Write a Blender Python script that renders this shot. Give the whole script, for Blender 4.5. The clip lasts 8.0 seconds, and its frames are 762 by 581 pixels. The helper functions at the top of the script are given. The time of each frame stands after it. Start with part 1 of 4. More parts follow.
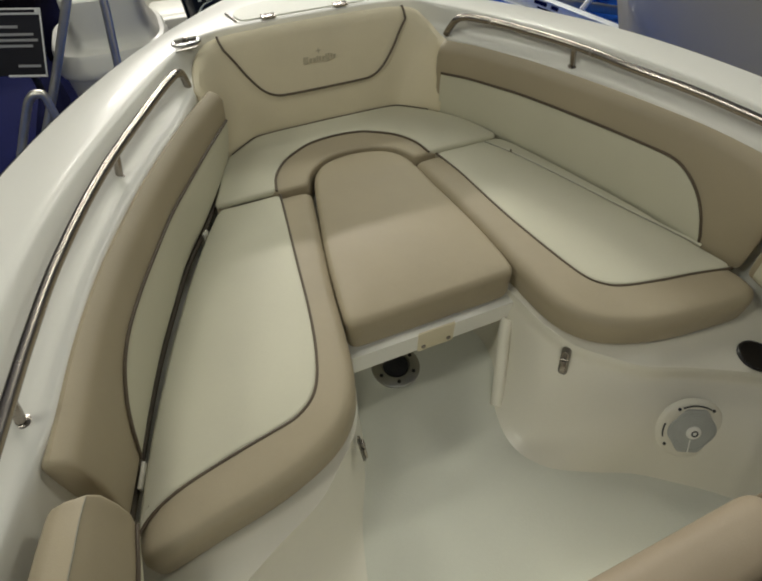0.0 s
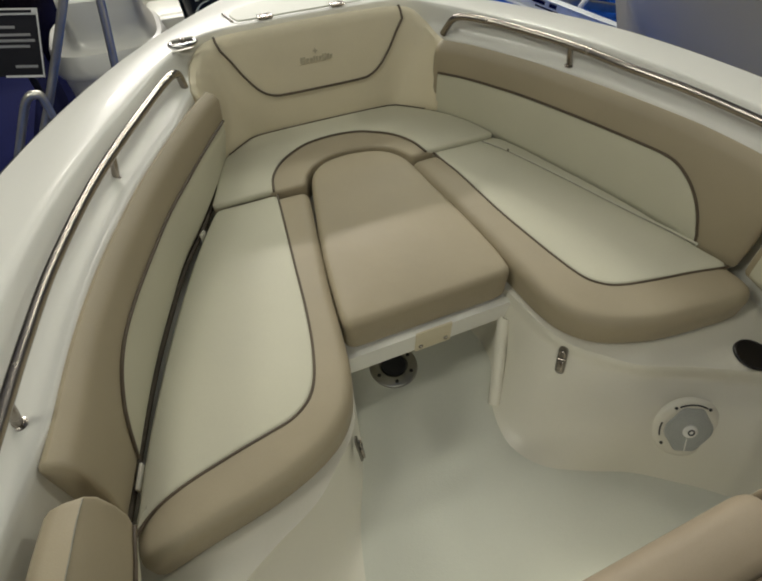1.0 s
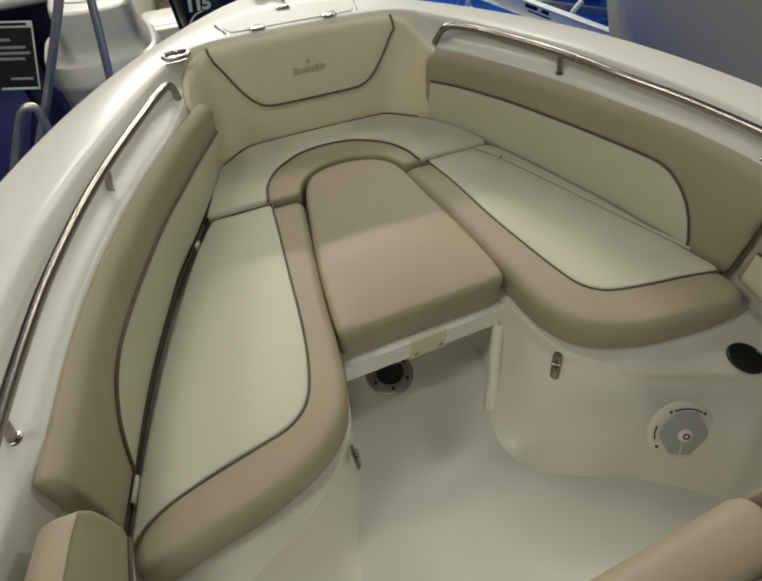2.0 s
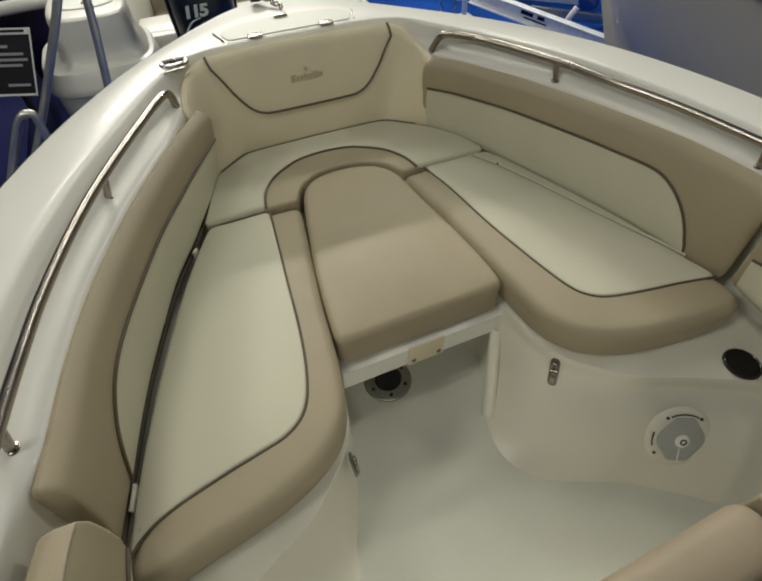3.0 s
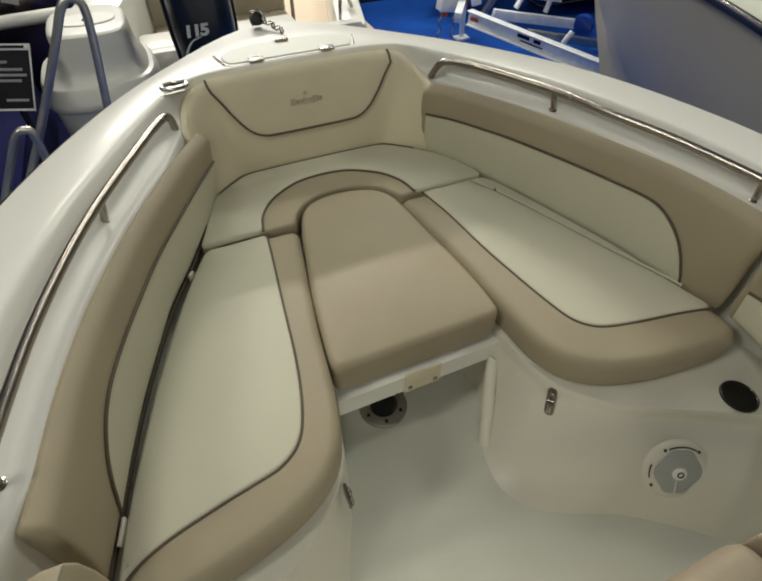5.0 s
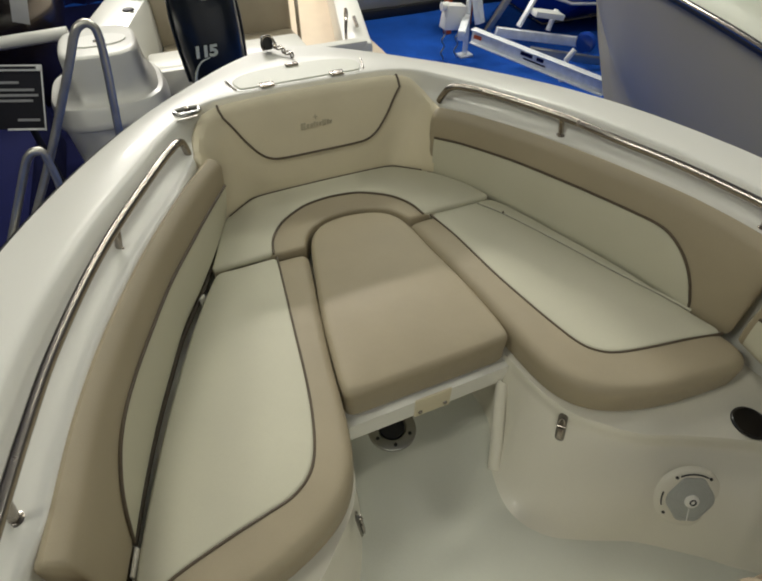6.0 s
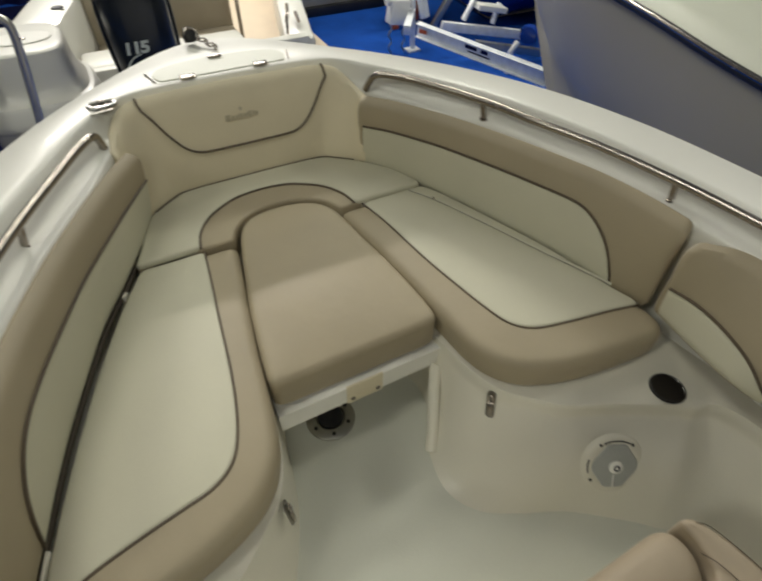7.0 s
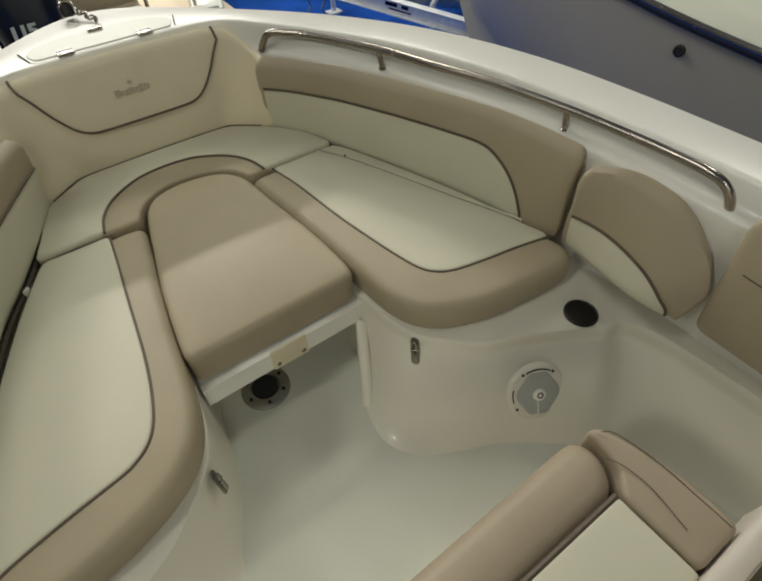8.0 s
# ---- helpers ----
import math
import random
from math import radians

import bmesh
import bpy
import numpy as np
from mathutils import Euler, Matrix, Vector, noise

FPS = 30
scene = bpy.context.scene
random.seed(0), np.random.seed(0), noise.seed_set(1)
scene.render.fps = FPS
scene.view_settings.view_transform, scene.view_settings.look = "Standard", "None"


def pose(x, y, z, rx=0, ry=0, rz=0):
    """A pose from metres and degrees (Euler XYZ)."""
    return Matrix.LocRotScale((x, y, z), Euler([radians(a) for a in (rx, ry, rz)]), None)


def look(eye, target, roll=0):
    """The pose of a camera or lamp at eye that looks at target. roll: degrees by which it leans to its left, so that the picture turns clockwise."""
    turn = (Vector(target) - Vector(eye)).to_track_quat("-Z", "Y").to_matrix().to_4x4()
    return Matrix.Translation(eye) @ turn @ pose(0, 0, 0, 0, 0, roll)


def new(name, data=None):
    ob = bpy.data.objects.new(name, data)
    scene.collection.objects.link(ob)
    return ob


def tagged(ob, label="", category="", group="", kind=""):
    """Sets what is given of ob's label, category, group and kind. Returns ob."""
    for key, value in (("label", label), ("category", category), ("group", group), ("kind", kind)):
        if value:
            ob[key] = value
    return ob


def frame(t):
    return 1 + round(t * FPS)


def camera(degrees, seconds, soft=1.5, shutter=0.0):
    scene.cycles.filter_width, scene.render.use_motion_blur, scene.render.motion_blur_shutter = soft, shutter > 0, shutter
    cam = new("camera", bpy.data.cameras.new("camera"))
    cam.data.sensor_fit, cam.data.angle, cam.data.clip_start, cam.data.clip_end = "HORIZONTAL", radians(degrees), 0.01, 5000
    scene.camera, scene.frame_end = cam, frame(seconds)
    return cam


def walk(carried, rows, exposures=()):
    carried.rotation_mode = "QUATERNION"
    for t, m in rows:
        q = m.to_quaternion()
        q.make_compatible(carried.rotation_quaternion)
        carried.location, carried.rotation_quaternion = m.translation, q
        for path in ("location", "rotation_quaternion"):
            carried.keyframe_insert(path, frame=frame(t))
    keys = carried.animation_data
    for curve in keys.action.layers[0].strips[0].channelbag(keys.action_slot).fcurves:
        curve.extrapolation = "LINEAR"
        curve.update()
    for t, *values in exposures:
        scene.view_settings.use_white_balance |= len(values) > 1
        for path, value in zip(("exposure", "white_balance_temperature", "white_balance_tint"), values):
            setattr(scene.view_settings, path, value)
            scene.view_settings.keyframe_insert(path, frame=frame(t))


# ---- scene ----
from mathutils.geometry import delaunay_2d_cdt

cam = camera(75.46, 8.0, soft=2.1, shutter=0.4)
PATH = [
    (0.0, (-0.4704, -0.7537, 1.5066), (-0.1131, 0.1332, 0.3509), -0.61),
    (0.5, (-0.4609, -0.7550, 1.5119), (-0.1111, 0.1302, 0.3525), -1.11),
    (1.0, (-0.4622, -0.7542, 1.5117), (-0.1057, 0.1290, 0.3529), -0.78),
    (1.5, (-0.4499, -0.7571, 1.5160), (-0.0910, 0.1305, 0.3613), -1.23),
    (3.0, (-0.4488, -0.7517, 1.5314), (-0.0730, 0.1455, 0.3895), -1.08),
    (3.5, (-0.4456, -0.7473, 1.5308), (-0.0668, 0.1535, 0.3928), -1.18),
    (4.0, (-0.4413, -0.7288, 1.5439), (-0.0558, 0.1749, 0.4105), -0.84),
    (4.5, (-0.4376, -0.7274, 1.5401), (-0.0405, 0.1823, 0.4155), 0.02),
    (6.0, (-0.4578, -0.6804, 1.5857), (-0.0481, 0.2609, 0.4921), 0.45),
    (6.5, (-0.4451, -0.6774, 1.5807), (-0.0371, 0.2774, 0.4982), 0.13),
    (7.0, (-0.3494, -0.7624, 1.5613), (0.1405, 0.1385, 0.4666), 1.32),
    (7.5, (-0.2408, -0.8588, 1.5331), (0.2938, -0.0286, 0.4040), -0.84),
    (8.0, (-0.2312, -0.8736, 1.5221), (0.3122, -0.0754, 0.3743), -1.49),
]
walk(cam, [(t, look(e, g, r)) for t, e, g, r in PATH])

# ---- light: an exhibition hall with ceiling lamps and a bright strip light ahead of the bow ----
GROUND = -0.85
world = bpy.data.worlds.new("hall_air")
scene.world = world
world.use_nodes = True
world.node_tree.nodes["Background"].inputs[0].default_value = (0.97, 1.0, 0.85, 1)
world.node_tree.nodes["Background"].inputs[1].default_value = 0.075
scene.view_settings.exposure = 0.0


def area_lamp(name, eye, target, sx, sy, watts, colour):
    data = bpy.data.lights.new(name, "AREA")
    data.shape, data.size, data.size_y, data.energy, data.color = "RECTANGLE", sx, sy, watts, colour
    ob = new(name, data)
    ob.matrix_world = look(eye, target)
    return ob


WARM = (0.985, 1.0, 0.86)
FLOOD = (0.6, 9.3, 4.95)
area_lamp("bow_strip_lamp", FLOOD, (0.6, 0.3, 0.4), 5.0, 0.22, 510, (1.0, 0.955, 0.89))
# x, y and watts of the hall's ceiling lamps
CEILING_LAMPS = [(-2.2, -5.6, 66), (-1.6, -8.0, 60), (-2.3, 0.3, 24), (-5.6, -0.4, 90), (6.0, 0.3, 105), (2.2, 3.6, 20), (-0.6, 5.6, 55), (4.0, 5.2, 130)]
for lx, ly, watts in CEILING_LAMPS:
    area_lamp("ceiling_lamp_light", (lx, ly, 5.5), (lx, ly, 0), 1.5, 0.5, watts, WARM)


# ---- materials ----
def material(name, colour, rough=0.5, metal=0.0, coat=0.0, vary=0.06, scale=6.0, bump=0.0, bump_scale=400.0, spec=0.5, soft=0.0):
    """Principled surface with a slow and a fine variation of colour and roughness, and a fine relief."""
    m = bpy.data.materials.new(name)
    m.use_nodes = True
    nt = m.node_tree
    p = nt.nodes["Principled BSDF"]
    p.inputs["Metallic"].default_value = metal
    p.inputs["Coat Weight"].default_value = coat
    p.inputs["Coat Roughness"].default_value = 0.08
    p.inputs["Specular IOR Level"].default_value = spec
    tc = nt.nodes.new("ShaderNodeTexCoord")
    big = nt.nodes.new("ShaderNodeTexNoise")
    big.inputs["Scale"].default_value, big.inputs["Detail"].default_value = scale, 3
    fine = nt.nodes.new("ShaderNodeTexNoise")
    fine.inputs["Scale"].default_value, fine.inputs["Detail"].default_value = bump_scale * 0.35, 2
    for n in (big, fine):
        nt.links.new(tc.outputs["Object"], n.inputs["Vector"])
    add = nt.nodes.new("ShaderNodeMath")
    add.operation = "MULTIPLY_ADD"
    add.inputs[1].default_value = 0.35
    nt.links.new(fine.outputs["Fac"], add.inputs[0])
    nt.links.new(big.outputs["Fac"], add.inputs[2])
    ramp = nt.nodes.new("ShaderNodeValToRGB")
    ramp.color_ramp.elements[0].position, ramp.color_ramp.elements[1].position = 0.4, 0.95
    ramp.color_ramp.elements[0].color = (*[c * (1 - vary) for c in colour], 1)
    ramp.color_ramp.elements[1].color = (*[min(1, c * (1 + vary)) for c in colour], 1)
    nt.links.new(add.outputs[0], ramp.inputs[0])
    nt.links.new(ramp.outputs[0], p.inputs["Base Color"])
    mr = nt.nodes.new("ShaderNodeMapRange")
    mr.inputs[3].default_value, mr.inputs[4].default_value = rough * 0.85, min(1, rough * 1.15)
    nt.links.new(big.outputs["Fac"], mr.inputs[0])
    nt.links.new(mr.outputs[0], p.inputs["Roughness"])
    if bump:
        v = nt.nodes.new("ShaderNodeTexVoronoi")
        v.inputs["Scale"].default_value = bump_scale
        nt.links.new(tc.outputs["Object"], v.inputs["Vector"])
        b = nt.nodes.new("ShaderNodeBump")
        b.inputs["Strength"].default_value, b.inputs["Distance"].default_value = bump, 0.001
        nt.links.new(v.outputs["Distance"], b.inputs["Height"])
        if soft:
            w = nt.nodes.new("ShaderNodeTexNoise")
            w.inputs["Scale"].default_value, w.inputs["Detail"].default_value = 13, 2
            nt.links.new(tc.outputs["Object"], w.inputs["Vector"])
            c = nt.nodes.new("ShaderNodeBump")
            c.inputs["Strength"].default_value, c.inputs["Distance"].default_value = soft, 0.01
            nt.links.new(w.outputs["Fac"], c.inputs["Height"])
            nt.links.new(c.outputs[0], b.inputs["Normal"])
        nt.links.new(b.outputs[0], p.inputs["Normal"])
    return m


TAN = material("tan_vinyl", (0.360, 0.304, 0.208), 0.52, bump=0.25, bump_scale=700, vary=0.05, scale=5, soft=0.16)
ROSETAN = material("rose_tan_vinyl", (0.35, 0.285, 0.203), 0.52, bump=0.25, bump_scale=700, vary=0.05, scale=5, soft=0.16)
TAN_LIGHT = material("pale_tan_vinyl", (0.69, 0.618, 0.45), 0.5, bump=0.25, bump_scale=700, vary=0.05, scale=5, soft=0.16)
CREAM = material("cream_vinyl", (0.56, 0.54, 0.42), 0.54, bump=0.25, bump_scale=700, vary=0.04, scale=4, soft=0.16)
PIPING = material("brown_piping", (0.098, 0.073, 0.048), 0.5, vary=0.2)
STITCH = material("grey_stitching", (0.26, 0.245, 0.195), 0.8, vary=0.2, scale=80)
# dark brown that stands in for the shade inside a gap
GAP = material("gap_shade", (0.075, 0.058, 0.040), 0.7)
GEL = material("white_gelcoat", (0.73, 0.72, 0.665), 0.36, coat=0.15, vary=0.02, scale=2)
# liner and floor: off-white, and toned darker than the deck for dimmer light
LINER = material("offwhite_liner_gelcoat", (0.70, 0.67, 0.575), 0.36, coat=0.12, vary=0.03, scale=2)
# beige, with dim light on the seat surround put into the colour
SURROUND = material("dimmed_beige_gelcoat", (0.58, 0.53, 0.46), 0.4, vary=0.03, scale=2)
NONSKID = material("nonskid_gelcoat", (0.64, 0.645, 0.565), 0.5, bump=0.3, bump_scale=260, vary=0.03, scale=3)
TRAYWHITE = material("white_plastic_board", (0.82, 0.81, 0.76), 0.35, vary=0.02)
STEEL = material("polished_stainless", (0.36, 0.325, 0.29), 0.26, metal=1.0, vary=0.05, scale=20)
LATCHSTEEL = material("weathered_stainless", (0.24, 0.225, 0.20), 0.35, metal=1.0, vary=0.15, scale=40)
CLEATCHROME = material("worn_chrome", (0.50, 0.49, 0.48), 0.25, metal=1.0, vary=0.15, scale=40)
DARKSTEEL = material("dull_stainless", (0.44, 0.43, 0.39), 0.42, metal=1.0, vary=0.1, scale=20)
RAILSTEEL = material("brushed_stainless", (0.62, 0.60, 0.54), 0.38, metal=0.9, vary=0.08, scale=20)
BLACK = material("black_plastic", (0.015, 0.015, 0.017), 0.4, vary=0.2)
CUPBLACK = material("black_rubber_cup", (0.012, 0.010, 0.009), 0.3, coat=0.3, vary=0.2)
GREYGRILLE = material("grey_speaker_plastic", (0.40, 0.41, 0.39), 0.5, vary=0.06, scale=30)
LOGO = material("embroidery_thread", (0.47, 0.42, 0.30), 0.8, vary=0.2, scale=120)
COWL = material("dark_blue_cowl_paint", (0.008, 0.012, 0.018), 0.3, coat=0.25, vary=0.2)
SILVERTEXT = material("silver_decal", (0.62, 0.66, 0.60), 0.3, vary=0.05)
CARPET = material("blue_carpet", (0.010, 0.066, 0.34), 0.95, bump=0.8, bump_scale=160, vary=0.25, scale=3, spec=0.1)
GREYHULL = material("grey_hull_gelcoat", (0.40, 0.37, 0.285), 0.36, coat=0.0, vary=0.04, scale=1)
NEIGHBOURDECK = material("pale_green_gelcoat", (0.50, 0.51, 0.43), 0.45, vary=0.03, scale=2)
GALV = material("galvanised_steel", (0.84, 0.86, 0.88), 0.36, metal=0.2, vary=0.12, scale=15)
NAVY = material("navy_drape", (0.007, 0.009, 0.05), 0.95, vary=0.3, scale=2, spec=0.1)
SIGNBLACK = material("black_board", (0.007, 0.007, 0.012), 0.7, vary=0.2, spec=0.2)
SIGNWHITE = material("white_print", (0.55, 0.55, 0.55), 0.6)
SIGNGREY = material("grey_print", (0.22, 0.22, 0.23), 0.6)
BEIGE = material("beige_vinyl", (0.36, 0.31, 0.23), 0.5, bump=0.2, bump_scale=500)
SAND = material("sand_deck", (0.66, 0.55, 0.42), 0.5, vary=0.04)
DARKHULL = material("dark_brown_hull", (0.018, 0.014, 0.013), 0.2, coat=0.5, vary=0.2)
BLUEPAINT = material("blue_boat_paint", (0.012, 0.05, 0.30), 0.15, coat=0.5)
ORANGE = material("orange_paint", (0.55, 0.10, 0.03), 0.5)
WALLPAINT = material("hall_wall_paint", (0.40, 0.40, 0.39), 0.8, vary=0.06, scale=0.7)
CEILPAINT = material("hall_ceiling_paint", (0.36, 0.36, 0.35), 0.9, vary=0.06, scale=0.7)
LAMPGLOW = bpy.data.materials.new("lamp_diffuser")
LAMPGLOW.use_nodes = True
LAMPGLOW.node_tree.nodes["Principled BSDF"].inputs["Emission Color"].default_value = (1, 0.93, 0.78, 1)
LAMPGLOW.node_tree.nodes["Principled BSDF"].inputs["Emission Strength"].default_value = 6


# ---- geometry helpers ----
def thing(name, label, category, at=(0, 0, 0), group="", kind=""):
    ob = new(name)
    ob.location = at
    ob.empty_display_size = 0.05
    return tagged(ob, label, category, group, kind)


def part(name, bm, mat, parent=None, label="", smooth=True):
    """One bmesh, in world coordinates, as one mesh object under a thing or under a part."""
    me = bpy.data.meshes.new(name)
    bmesh.ops.recalc_face_normals(bm, faces=bm.faces)
    bm.to_mesh(me)
    bm.free()
    me.materials.append(mat)
    if smooth:
        me.shade_smooth()
        me.set_sharp_from_angle(angle=radians(38))
    ob = new(name, me)
    if parent is not None:
        ob.parent = parent
        ob.matrix_parent_inverse = Matrix.Translation(-parent.location)
    return tag_part(ob, label)


def tag_part(ob, label):
    if label:
        ob["label"] = label
    return ob


def spline(pts, n, closed=False):
    """n points along a Catmull-Rom curve through pts (tuples of 2 or 3)."""
    P = [np.array(p, float) for p in pts]
    k = len(P)
    out = []
    spans = k if closed else k - 1
    for i in range(n):
        u = i / (n if closed else n - 1) * spans
        j = min(int(u), spans - 1)
        s = u - j
        if closed:
            a, b, c, d = P[(j - 1) % k], P[j], P[(j + 1) % k], P[(j + 2) % k]
        else:
            b, c = P[j], P[j + 1]
            a = P[j - 1] if j else 2 * b - c
            d = P[j + 2] if j + 2 < k else 2 * c - b
        out.append(0.5 * (2 * b + (c - a) * s + (2 * a - 5 * b + 4 * c - d) * s * s + (3 * b - a - 3 * c + d) * s ** 3))
    return out


def even(pts, step, closed=False):
    """Points of a polyline at even steps."""
    P = [np.array(p, float) for p in pts]
    if closed:
        P = P + [P[0]]
    L = np.concatenate([[0], np.cumsum([np.linalg.norm(b - a) for a, b in zip(P, P[1:])])])
    n = max(3, int(round(L[-1] / step)))
    t = np.linspace(0, L[-1], n + 1)
    Q = np.stack([np.interp(t, L, [p[i] for p in P]) for i in range(len(P[0]))], 1)
    return list(Q[:-1] if closed else Q)


def inset(poly, d):
    """A closed counter-clockwise outline moved inwards by d, in small steps with even spacing."""
    P = np.array(poly)
    steps = max(1, int(math.ceil(abs(d) / 0.003))) if d else 0
    n = len(P)
    for _ in range(steps):
        t = np.roll(P, -1, 0) - np.roll(P, 1, 0)
        t /= np.linalg.norm(t, axis=1)[:, None] + 1e-9
        P = P + np.stack([-t[:, 1], t[:, 0]], 1) * d / steps
        P = 0.12 * np.roll(P, 1, 0) + 0.76 * P + 0.12 * np.roll(P, -1, 0)
        Q = np.vstack([P, P[:1]])
        L = np.concatenate([[0], np.cumsum(np.linalg.norm(np.diff(Q, axis=0), axis=1))])
        w = np.linspace(0, L[-1], n + 1)[:-1]
        P = np.stack([np.interp(w, L, Q[:, 0]), np.interp(w, L, Q[:, 1])], 1)
    return P


def ccw(poly):
    P = np.array(poly)
    x, y = P[:, 0], P[:, 1]
    return list(P) if np.sum(x * np.roll(y, -1) - np.roll(x, -1) * y) > 0 else list(P[::-1])


def rings(bm, loops, closed=True, cap0=True, cap1=True):
    """Skin over rows of points."""
    rows = [[bm.verts.new(tuple(p)) for p in r] for r in loops]
    n = len(rows[0])
    for r, s in zip(rows, rows[1:]):
        for i in range(n if closed else n - 1):
            j = (i + 1) % n
            try:
                bm.faces.new((r[i], r[j], s[j], s[i]))
            except ValueError:
                pass
    if cap0 and closed:
        bm.faces.new(rows[0][::-1])
    if cap1 and closed:
        bm.faces.new(rows[-1])
    return rows


def fill(bm, row):
    """Closes a flat outline, which may be hollow, with triangles."""
    n = len(row)
    pts = [Vector((v.co.x, v.co.y)) for v in row]
    out = delaunay_2d_cdt(pts, [], [list(range(n))], 1, 1e-7)
    for f in out[2]:
        ids = [out[3][k][0] for k in f if out[3][k]]
        if len(set(ids)) == 3:
            try:
                bm.faces.new([row[k] for k in ids])
            except ValueError:
                pass


def softened(poly, times):
    P = np.array(poly)
    for _ in range(times):
        P = 0.25 * np.roll(P, 1, 0) + 0.5 * P + 0.25 * np.roll(P, -1, 0)
    return list(P)


def pillow(poly, z0, z1, r=0.03, crown=0.006, r0=0.012, zf=None, soft=8):
    """A cushion: an outline with rounded lower and upper edges and a slightly crowned top. zf(x, y) lifts it."""
    poly = softened(ccw(poly), soft)
    prof = [(r0, z0)]
    prof += [(r0 * (1 - math.sin(a)), z0 + r0 * (1 - math.cos(a))) for a in (0.8, 1.57)]
    prof += [(r * (1 - math.cos(a)), z1 - r + r * math.sin(a)) for a in (0.0, 0.35, 0.7, 1.05, 1.35, 1.57)]
    prof += [(r + 0.008, z1 + crown * 0.5)]
    loops = []
    for d, z in prof:
        loops.append([(x, y, z + (zf(x, y) if zf else 0)) for x, y in inset(poly, d)])
    bm = bmesh.new()
    rows = rings(bm, loops, cap0=False, cap1=False)
    fill(bm, rows[0])
    fill(bm, rows[-1])
    return bm


def plate(poly, z0, z1, r=0.002):
    poly = ccw(poly)
    bm = bmesh.new()
    rows = rings(bm, [[(x, y, z0) for x, y in poly], [(x, y, z1 - r) for x, y in poly], [(x, y, z1) for x, y in inset(poly, r)]], cap0=False, cap1=False)
    fill(bm, rows[0])
    fill(bm, rows[-1])
    return bm


def tube(pts, r, n=10, bm=None, closed=False, caps=True):
    """A round bar along points."""
    bm = bm or bmesh.new()
    P = [Vector(tuple(p)) for p in pts]
    k = len(P)
    loops, last = [], None
    for i, p in enumerate(P):
        if closed:
            t = P[(i + 1) % k] - P[i - 1]
        else:
            t = P[min(i + 1, k - 1)] - P[max(i - 1, 0)]
        t.normalize()
        a = Vector((0, 0, 1)) if abs(t.z) < 0.9 else Vector((1, 0, 0))
        a = last if last is not None else a
        u = (a - t * a.dot(t)).normalized()
        last = u
        w = t.cross(u)
        rr = r[i] if isinstance(r, (list, tuple)) else r
        loops.append([p + rr * (math.cos(q) * u + math.sin(q) * w) for q in np.linspace(0, 2 * math.pi, n, False)])
    if closed:
        loops.append(loops[0])
    rings(bm, loops, cap0=caps and not closed, cap1=caps and not closed)
    if closed:
        bmesh.ops.remove_doubles(bm, verts=bm.verts, dist=1e-5)
    return bm


def box(cx, cy, cz, sx, sy, sz, bev=0.004, bm=None, m=None):
    """A box with bevelled edges."""
    b = bmesh.new()
    bmesh.ops.create_cube(b, size=1, matrix=Matrix.Diagonal((sx, sy, sz, 1)))
    if bev:
        bmesh.ops.bevel(b, geom=b.edges[:], offset=bev, segments=2, affect="EDGES", profile=0.5)
    bmesh.ops.transform(b, matrix=Matrix.Translation((cx, cy, cz)) @ (m or Matrix.Identity(4)), verts=b.verts)
    if bm is None:
        return b
    me = bpy.data.meshes.new("tmp")
    b.to_mesh(me)
    b.free()
    bm.from_mesh(me)
    bpy.data.meshes.remove(me)
    return bm


def lathe(prof, m, n=32, bm=None):
    """A turned body: rows of (radius, height) about the z of m."""
    bm = bm or bmesh.new()
    loops = [[m @ Vector((r * math.cos(q), r * math.sin(q), h)) for q in np.linspace(0, 2 * math.pi, n, False)] for r, h in prof]
    rings(bm, loops)
    return bm


def mir(pts, s):
    return [(p[0] * s, *p[1:]) for p in pts]


def frame_at(p, normal, up=(0, 0, 1)):
    z = Vector(normal).normalized()
    y = (Vector(up) - z * Vector(up).dot(z)).normalized()
    x = y.cross(z)
    return Matrix.Translation(p) @ Matrix((x, y, z)).transposed().to_4x4()


def bar(a, b, w, h, bev=0.004):
    """A straight bar of rectangular section from a to b."""
    a, b = Vector(a), Vector(b)
    m = frame_at((a + b) / 2, b - a, (0, 0, 1) if abs((b - a).normalized().z) < 0.95 else (0, 1, 0))
    return box(0, 0, 0, w, h, (b - a).length, bev, m=m)


